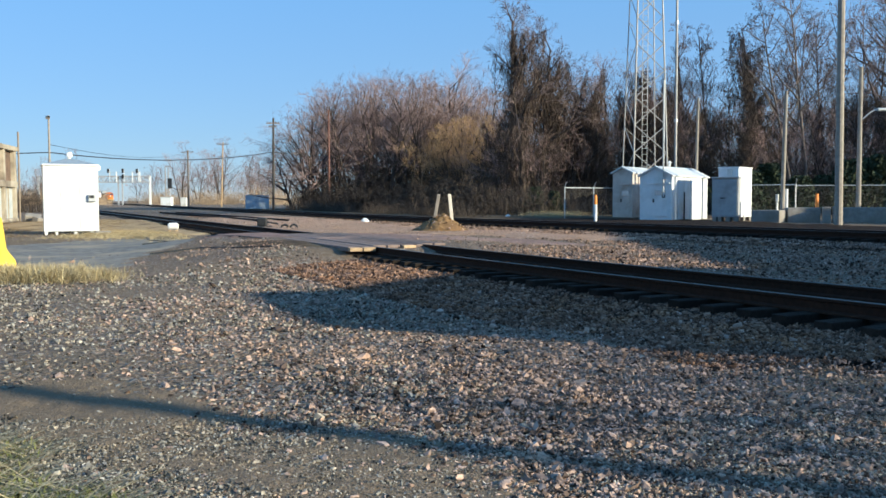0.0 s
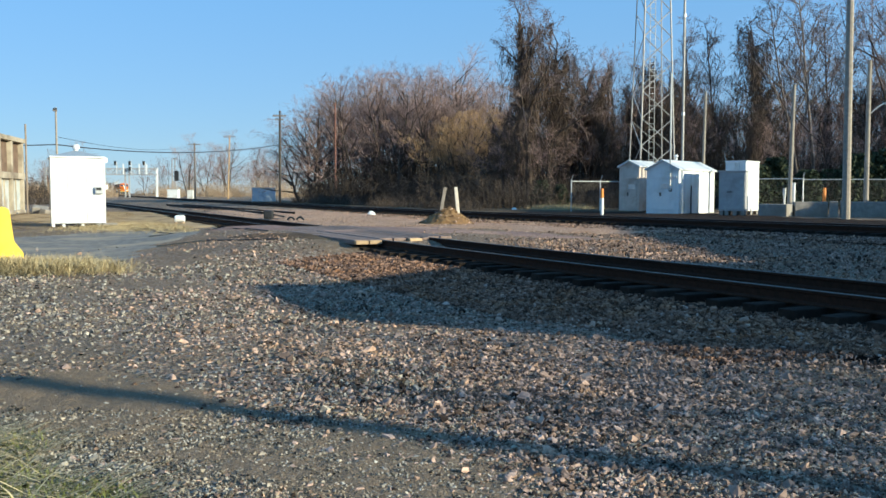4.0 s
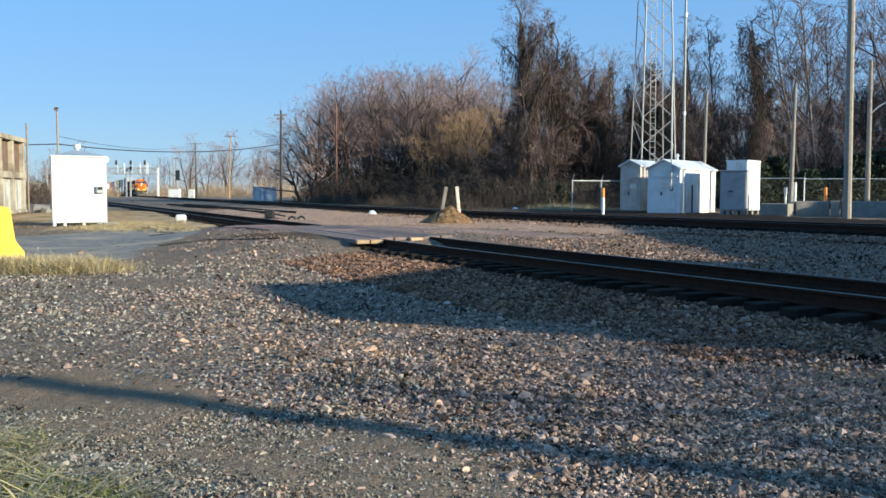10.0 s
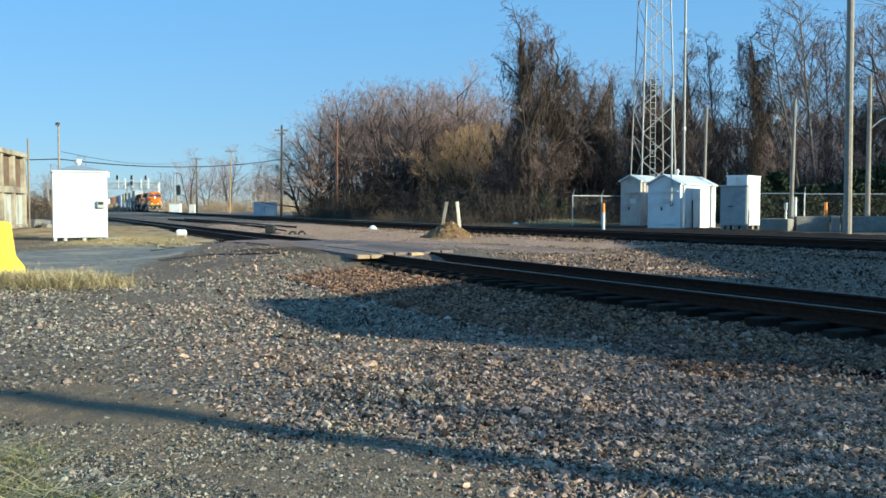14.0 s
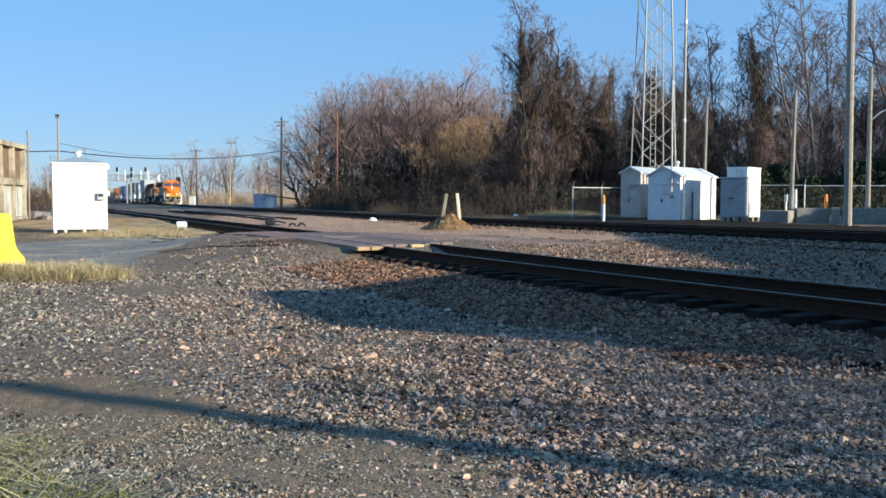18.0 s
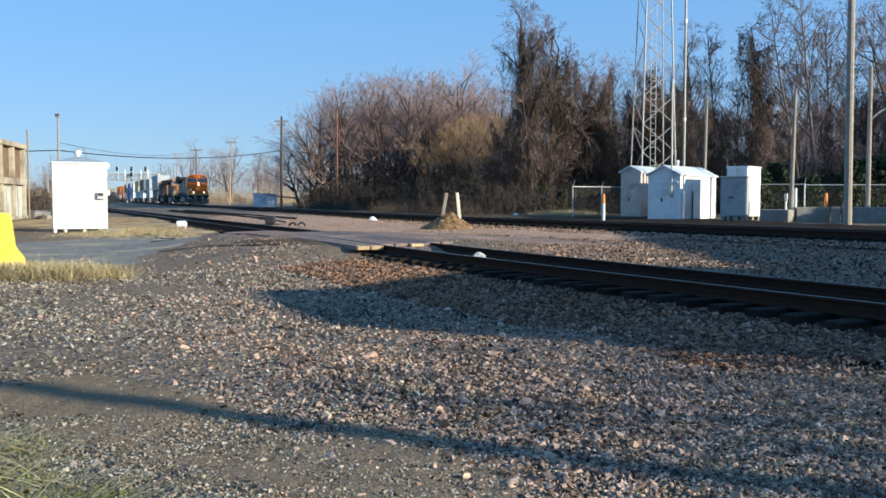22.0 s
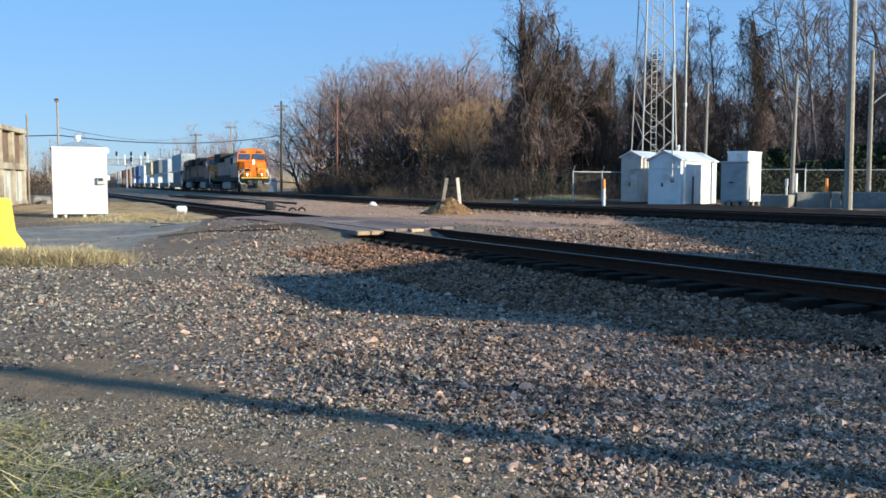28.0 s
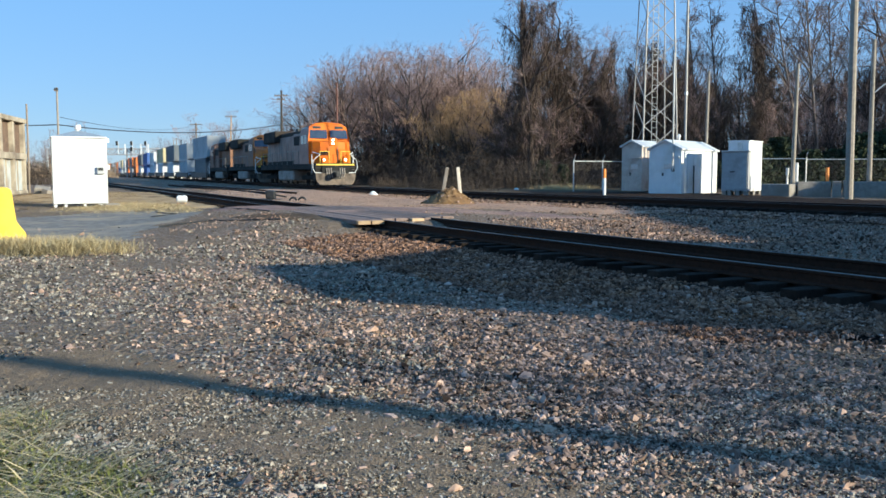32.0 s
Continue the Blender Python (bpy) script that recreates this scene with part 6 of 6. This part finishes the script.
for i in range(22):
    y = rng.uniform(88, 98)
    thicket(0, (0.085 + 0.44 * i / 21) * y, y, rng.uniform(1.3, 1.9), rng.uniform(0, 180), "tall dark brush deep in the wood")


def bush_shape(rng):
    a, r = rng.uniform(0, 6.3), rng.rand() ** 0.5
    z = rng.uniform(0.1, 1)
    k = r * (1.1 - 0.75 * z) * (1 + 0.2 * math.sin(3 * a))
    return (k * math.cos(a) * 1.9, k * math.sin(a) * 1.6, z * 3.6)


EVERGREENS = [leaf_cloud("foliage", 70 + i, 2600, bush_shape, 0.15, M_EVERGREEN) for i in range(2)]
# Bearings above 0.6 are unseen shrubs, added only for the shade they cast.
for i, (b, y, s) in enumerate(((0.335, 66, 0.7), (0.36, 68, 0.6), (0.425, 67, 0.8), (0.445, 70, 0.95), (0.475, 66, 0.8), (0.5, 68, 0.95), (0.3, 70, 0.6), (0.395, 70, 0.75), (0.345, 62, 0.85), (0.365, 63, 1.0), (0.4, 62, 0.75), (0.455, 62, 1.05), (0.47, 64, 1.1), (0.49, 62, 1.15), (0.515, 62, 1.1), (0.28, 66, 0.6), (0.11, 70, 0.6), (0.13, 68, 0.5), (0.63, 62, 1.6), (0.64, 68, 1.6), (0.62, 74, 1.6), (0.73, 46.5, 1.15), (0.77, 44.5, 1.35), (0.83, 42.5, 1.6), (0.7, 48.5, 1.0), (0.93, 40, 1.7))):
    ev = thing("evergreen_shrub", on_ground(b * y, y, 70 * i) @ Matrix.Diagonal((s, s, s, 1)), "dark green evergreen shrub in the undergrowth", "shrub", "evergreen shrubs")
    o = new("foliage", EVERGREENS[i % 2])
    o.parent = ev
    part("stem", rd((0, 0, -0.1), (0, 0, 2.2), 0.06, 0.02), M_BARK, ev)
for x, y in ((-47.5, 104), (-44.5, 106), (-50.5, 108)):
    thicket(0, x, y, 0.9, 20, "dark bare brush behind the old building")
for i in range(85):
    y = rng.uniform(240, 420)
    x = rng.uniform(-0.52, -0.14) * y
    if abs(x - (18.8 - 0.4 * y)) < 9:
        continue
    thicket(1, x, y, rng.uniform(0.8, 1.5), rng.uniform(0, 180), "distant tan brush on the flat land")
for i in range(70):
    y = rng.uniform(270, 560)
    x = rng.uniform(-0.53, -0.12) * y
    if abs(x - (18.8 - 0.4 * y)) < 14:
        continue
    tree(rng.choice((9, 0)), x, y, rng.uniform(0.8, 1.35), rng.uniform(0, 360), "distant leafless tree on the horizon")


# ---------------------------------------------------------------- loose stones and grass
def stone_field(name, n, seed, place, size, label, material=None, angular=False):
    rng = np.random.RandomState(seed)
    x, y, z = place(rng, n)
    n = len(x)
    phi = (1 + 5 ** 0.5) / 2
    ico = np.array([(-1, phi, 0), (1, phi, 0), (-1, -phi, 0), (1, -phi, 0), (0, -1, phi), (0, 1, phi), (0, -1, -phi), (0, 1, -phi), (phi, 0, -1), (phi, 0, 1), (-phi, 0, -1), (-phi, 0, 1)]) / 1.9
    tri = np.array([(0, 11, 5), (0, 5, 1), (0, 1, 7), (0, 7, 10), (0, 10, 11), (1, 5, 9), (5, 11, 4), (11, 10, 2), (10, 7, 6), (7, 1, 8), (3, 9, 4), (3, 4, 2), (3, 2, 6), (3, 6, 8), (3, 8, 9), (4, 9, 5), (2, 4, 11), (6, 2, 10), (8, 6, 7), (9, 8, 1)])
    if angular:
        ico = np.array([(i, j, k) for i in (-1, 1) for j in (-1, 1) for k in (-1, 1)]) * 0.62
        tri = np.array([(0, 1, 3), (0, 3, 2), (4, 6, 7), (4, 7, 5), (0, 4, 5), (0, 5, 1), (2, 3, 7), (2, 7, 6), (0, 2, 6), (0, 6, 4), (1, 5, 7), (1, 7, 3)])
    m = len(ico)
    s = size * np.exp(rng.randn(n) * 0.45)
    s = np.clip(s, size * 0.4, size * (2.0 if angular else 2.6)) * (1 + 0.08 * np.clip(y - 4, 0, 14))
    v = ico[None] * np.clip(1 + 0.42 * rng.randn(n, m, 1), 0.35, 1.9) * np.stack([rng.uniform(0.75, 1.5, n), rng.uniform(0.7, 1.1, n), rng.uniform(0.45, 0.9, n)], 1)[:, None, :]
    a, b = rng.uniform(0, 6.283, n), rng.randn(n) * 0.5
    ca, sa, cb, sb = np.cos(a), np.sin(a), np.cos(b), np.sin(b)
    vx = v[..., 0] * cb[:, None] - v[..., 2] * sb[:, None]
    vz = v[..., 0] * sb[:, None] + v[..., 2] * cb[:, None]
    vy = v[..., 1]
    v = np.stack([vx * ca[:, None] - vy * sa[:, None], vx * sa[:, None] + vy * ca[:, None], vz], -1) * s[:, None, None]
    v += np.stack([x, y, z + 0.22 * s], 1)[:, None, :]
    f = tri[None] + m * np.arange(n)[:, None, None]
    ob = new(name, bulk_mesh(name, v.reshape(-1, 3), f.reshape(-1, 3), material or M_STONE))
    return tagged(ob, label, "gravel", kind="stuff")


def field_place(near, far, grey):
    def place(rng, n):
        y = np.exp(rng.uniform(math.log(near), math.log(far), n))
        x = rng.uniform(-0.56, 0.56, n) * y
        dens = 0.62 + 0.42 * lumps(x * 0.8 + 3, y * 0.8)
        off = (x - near_line(y)) * 0.908
        dens = dens * (1 - 0.82 * np.exp(-(off_band(x, y) / 0.62) ** 2))
        dens = np.clip(dens + 0.25 * smoothstep(-0.3, 0.8, x), 0, 1)
        cool = smoothstep(0.35, -0.25, x / y + 0.12 * lumps(x, y) + 0.25) if grey else smoothstep(-0.25, 0.35, x / y + 0.12 * lumps(x, y) + 0.25)
        keep = (rng.rand(n) < dens * cool) & (off < np.where(y < 11, -1.0, -2.2))
        road = (y > 17) & (x < -4.5 - 0.3 * (22 - y))
        keep &= ~road | (rng.rand(n) < 0.12)
        x, y = x[keep], y[keep]
        off = (x - near_line(y)) * 0.908
        bank = np.interp(off, [-3.4, -2.65, -1.9, -1.4, -0.9], [0.0, 0.045, 0.09, 0.115, 0.1])
        return x, y, np.maximum(ground_z(x, y), bank)
    return place


# greyer stones towards the left: the lens's colour shift is put into the gravel
for grey in (True, False):
    tone = M_STONEGREY if grey else M_STONE
    words = "loose pale grey crushed stone on the ground" if grey else "loose tan and pinkish crushed stone on the ground"
    stone_field("gravel", 45000, 21 + 10 * grey, field_place(2.3, 6, grey), 0.0078, words, tone)
    stone_field("gravel", 85000, 24 + 10 * grey, field_place(5.8, 25, grey), 0.0078, words, tone, True)
    stone_field("scattered_stones", 1500 if grey else 15000, 25 + 10 * grey, field_place(2.3, 24, grey), 0.0125, "scattered larger stones on the gravel", tone)


def dirt_place(rng, n):
    y = rng.uniform(2.4, 6.2, n)
    x = rng.uniform(-0.5, 0.5, n) * y
    return x, y, ground_z(x, y) + 0.014


stone_field("pebbles", 30000, 27, dirt_place, 0.0048, "small pebbles on the packed dirt", M_STONEGREY, True)


def shoulder_place(rng, n):
    y = np.exp(rng.uniform(math.log(8), math.log(34), n))
    off = rng.uniform(-3.6, -0.92, n)
    x = near_line(y) + off * 1.1
    z = np.interp(off, [-3.4, -2.65, -1.9, -1.4, -0.9], [0.0, 0.045, 0.09, 0.115, 0.1])
    return x, y, z + 0.01


stone_field("ballast_stones", 32000, 22, shoulder_place, 0.0105, "coarse brown ballast stones along the near rail", M_BALLASTSTONE, True)


def beyond_place(rng, n):
    y = np.exp(rng.uniform(math.log(11), math.log(46), n))
    off = rng.uniform(2.2, 14, n)
    x = near_line(y) + off * 1.1
    s = y - 0.42 * off
    keep = ((s < 22.5) | (s > 31.5) | (off > 7)) & (x < far_line(y) - 3.0) & (np.abs(x) < 0.52 * y)
    x, y = x[keep], y[keep]
    return x, y, ground_z(x, y) + 0.012


stone_field("gravel_beyond", 44000, 23, beyond_place, 0.0085, "loose pale and brown gravel between the two lines", M_PINKSTONE, True)


def lane_place(rng, n):
    y = np.exp(rng.uniform(math.log(22), math.log(64), n))
    x = rng.uniform(-0.3, 0.2, n) * y
    off = (x - near_line(y)) * 0.908
    across = y - 0.42 * off
    lane = (across > 22) & (across < 31.5)
    keep = (np.abs(off) > 2.0) & (x < far_line(y) - 3.2) & ((off > 0) | (x > -7.2)) & (rng.rand(n) < np.where(off < 0, 0.22, np.where(lane, 0.15, 0.85)) * (0.55 + 0.45 * lumps(x * 0.6, y * 0.6)))
    x, y = x[keep], y[keep]
    return x, y, ground_z(x, y) + np.where(y > 33, 0.075, 0.025)


stone_field("lane_stones", 60000, 41, lane_place, 0.0062, "loose tan stones strewn about the lane and the strip between the lines", M_STRIPSTONE, True)


def far_shoulder(rng, n):
    y = np.exp(rng.uniform(math.log(20), math.log(64), n))
    off = rng.uniform(-3.6, -1.5, n)
    return far_line(y) + off * 1.08, y, np.interp(off, [-3.6, -2.7, -2.1, -1.5], [0.26, 0.27, 0.29, 0.3]) + 0.01


stone_field("shoulder_gravel", 14000, 29, far_shoulder, 0.0105, "pinkish gravel banked against the main line", M_PINKSTONE, True)


def grass(name, n, seed, place, length, material, label, lie=0.9, comb=0.0):
    rng = np.random.RandomState(seed)
    x, y = place(rng, n)
    n = len(x)
    z = ground_z(x, y)
    a = rng.uniform(0, 6.283, n)
    if comb:
        a = 0.35 + rng.randn(n) * comb + math.pi * (rng.rand(n) < 0.4)
    L = length * rng.uniform(0.5, 1.3, n)
    flat = np.clip(lie + 0.28 * rng.randn(n), 0.1, 1.47)
    dx, dy, dz = np.cos(a) * np.sin(flat), np.sin(a) * np.sin(flat), np.cos(flat)
    w = 0.0035 + 0.002 * rng.rand(n)
    px, py = -np.sin(a) * w, np.cos(a) * w
    v = np.zeros((n, 5, 3))
    for i, (u, k) in enumerate(((0, 1), (0, -1), (0.55, -0.8), (0.55, 0.8))):
        v[:, i, 0] = x + dx * L * u + px * k
        v[:, i, 1] = y + dy * L * u + py * k
        v[:, i, 2] = z + dz * L * u - 0.005
    v[:, 4] = np.stack([x + dx * L * 1.05, y + dy * L * 1.05, z + dz * L * 0.8], 1)
    i = np.arange(n) * 5
    f = np.concatenate([np.stack([i, i + 1, i + 2], 1), np.stack([i, i + 2, i + 3], 1), np.stack([i + 3, i + 2, i + 4], 1)])
    ob = new(name, bulk_mesh(name, v.reshape(-1, 3), f, material))
    return tagged(ob, label, "grass", kind="stuff")


def corner_spot(rng, n):
    y = rng.uniform(2.6, 6.0, n)
    u = rng.uniform(-0.3, 1.5, n)
    x = -0.49 * y + u
    edge = 0.86 - 0.5 * np.clip(y - 3.9, 0, 9) + 0.16 * np.sin(y * 6) + 0.1 * np.sin(x * 11 + y * 3)
    keep = rng.rand(n) < smoothstep(-0.15, 0.4, edge - u)
    return x[keep], y[keep]


def straw_spot(rng, n):
    x, y = corner_spot(rng, n)
    u = x + 0.49 * y
    keep = rng.rand(len(x)) < 0.3 + 0.7 * smoothstep(4.6, 5.15, y + 0.4 * u)
    return x[keep], y[keep]


grass("grass_patch", 44000, 31, corner_spot, 0.08, M_GREEN, "short green grass patch in the gravel", 1.25)
grass("dry_grass", 13000, 32, straw_spot, 0.32, M_STRAW, "flattened dry straw-coloured grass", 1.4, 0.35)


def tuft_spot(rng, n):
    k = rng.randint(0, 26, n)
    cx = -10.2 + 3.7 * ((k * 0.618) % 1)
    cy = 17.6 - 0.2 * (cx + 8) + 0.5 * np.sin(k * 7.0)
    w = rng.uniform(0.12, 0.5, 26)[k]
    return cx + rng.randn(n) * w, cy + rng.randn(n) * w


grass("dry_tuft", 22000, 33, tuft_spot, 0.4, M_STRAW, "clumps of tall dry grass in front of the barrier", 1.0)


def verge_spot(rng, n):
    x = rng.uniform(-15, -6, n)
    y = 38.2 + rng.randn(n) * 2.6 - 0.25 * (x + 10)
    keep = (x - near_line(y)) < -2.8
    return x[keep], y[keep]


grass("verge_grass", 24000, 34, verge_spot, 0.2, M_STRAW, "sparse dry brown grass between hut and track", 0.9)



def waste_spot(rng, n):
    y = rng.uniform(36, 60, n)
    x = near_line(y) - 2.6 - rng.uniform(0, 1, n) ** 1.4 * 11
    keep = (rng.rand(n) < 0.5 + 0.5 * lumps(x * 0.9, y * 0.5)) & (x < -8.5)
    return x[keep], y[keep]


grass("waste_weeds", 40000, 37, waste_spot, 0.2, M_WEED, "low brown dead weeds on the waste ground beside the track", 1.0)


def weed_spot(rng, n):
    y = rng.uniform(60, 68, n)
    return 0.131 * y + rng.randn(n) * 1.1, y


grass("dead_weeds", 4000, 36, weed_spot, 0.55, M_STRAW, "tall dead weeds along the edge of the wood", 0.6)

motions()
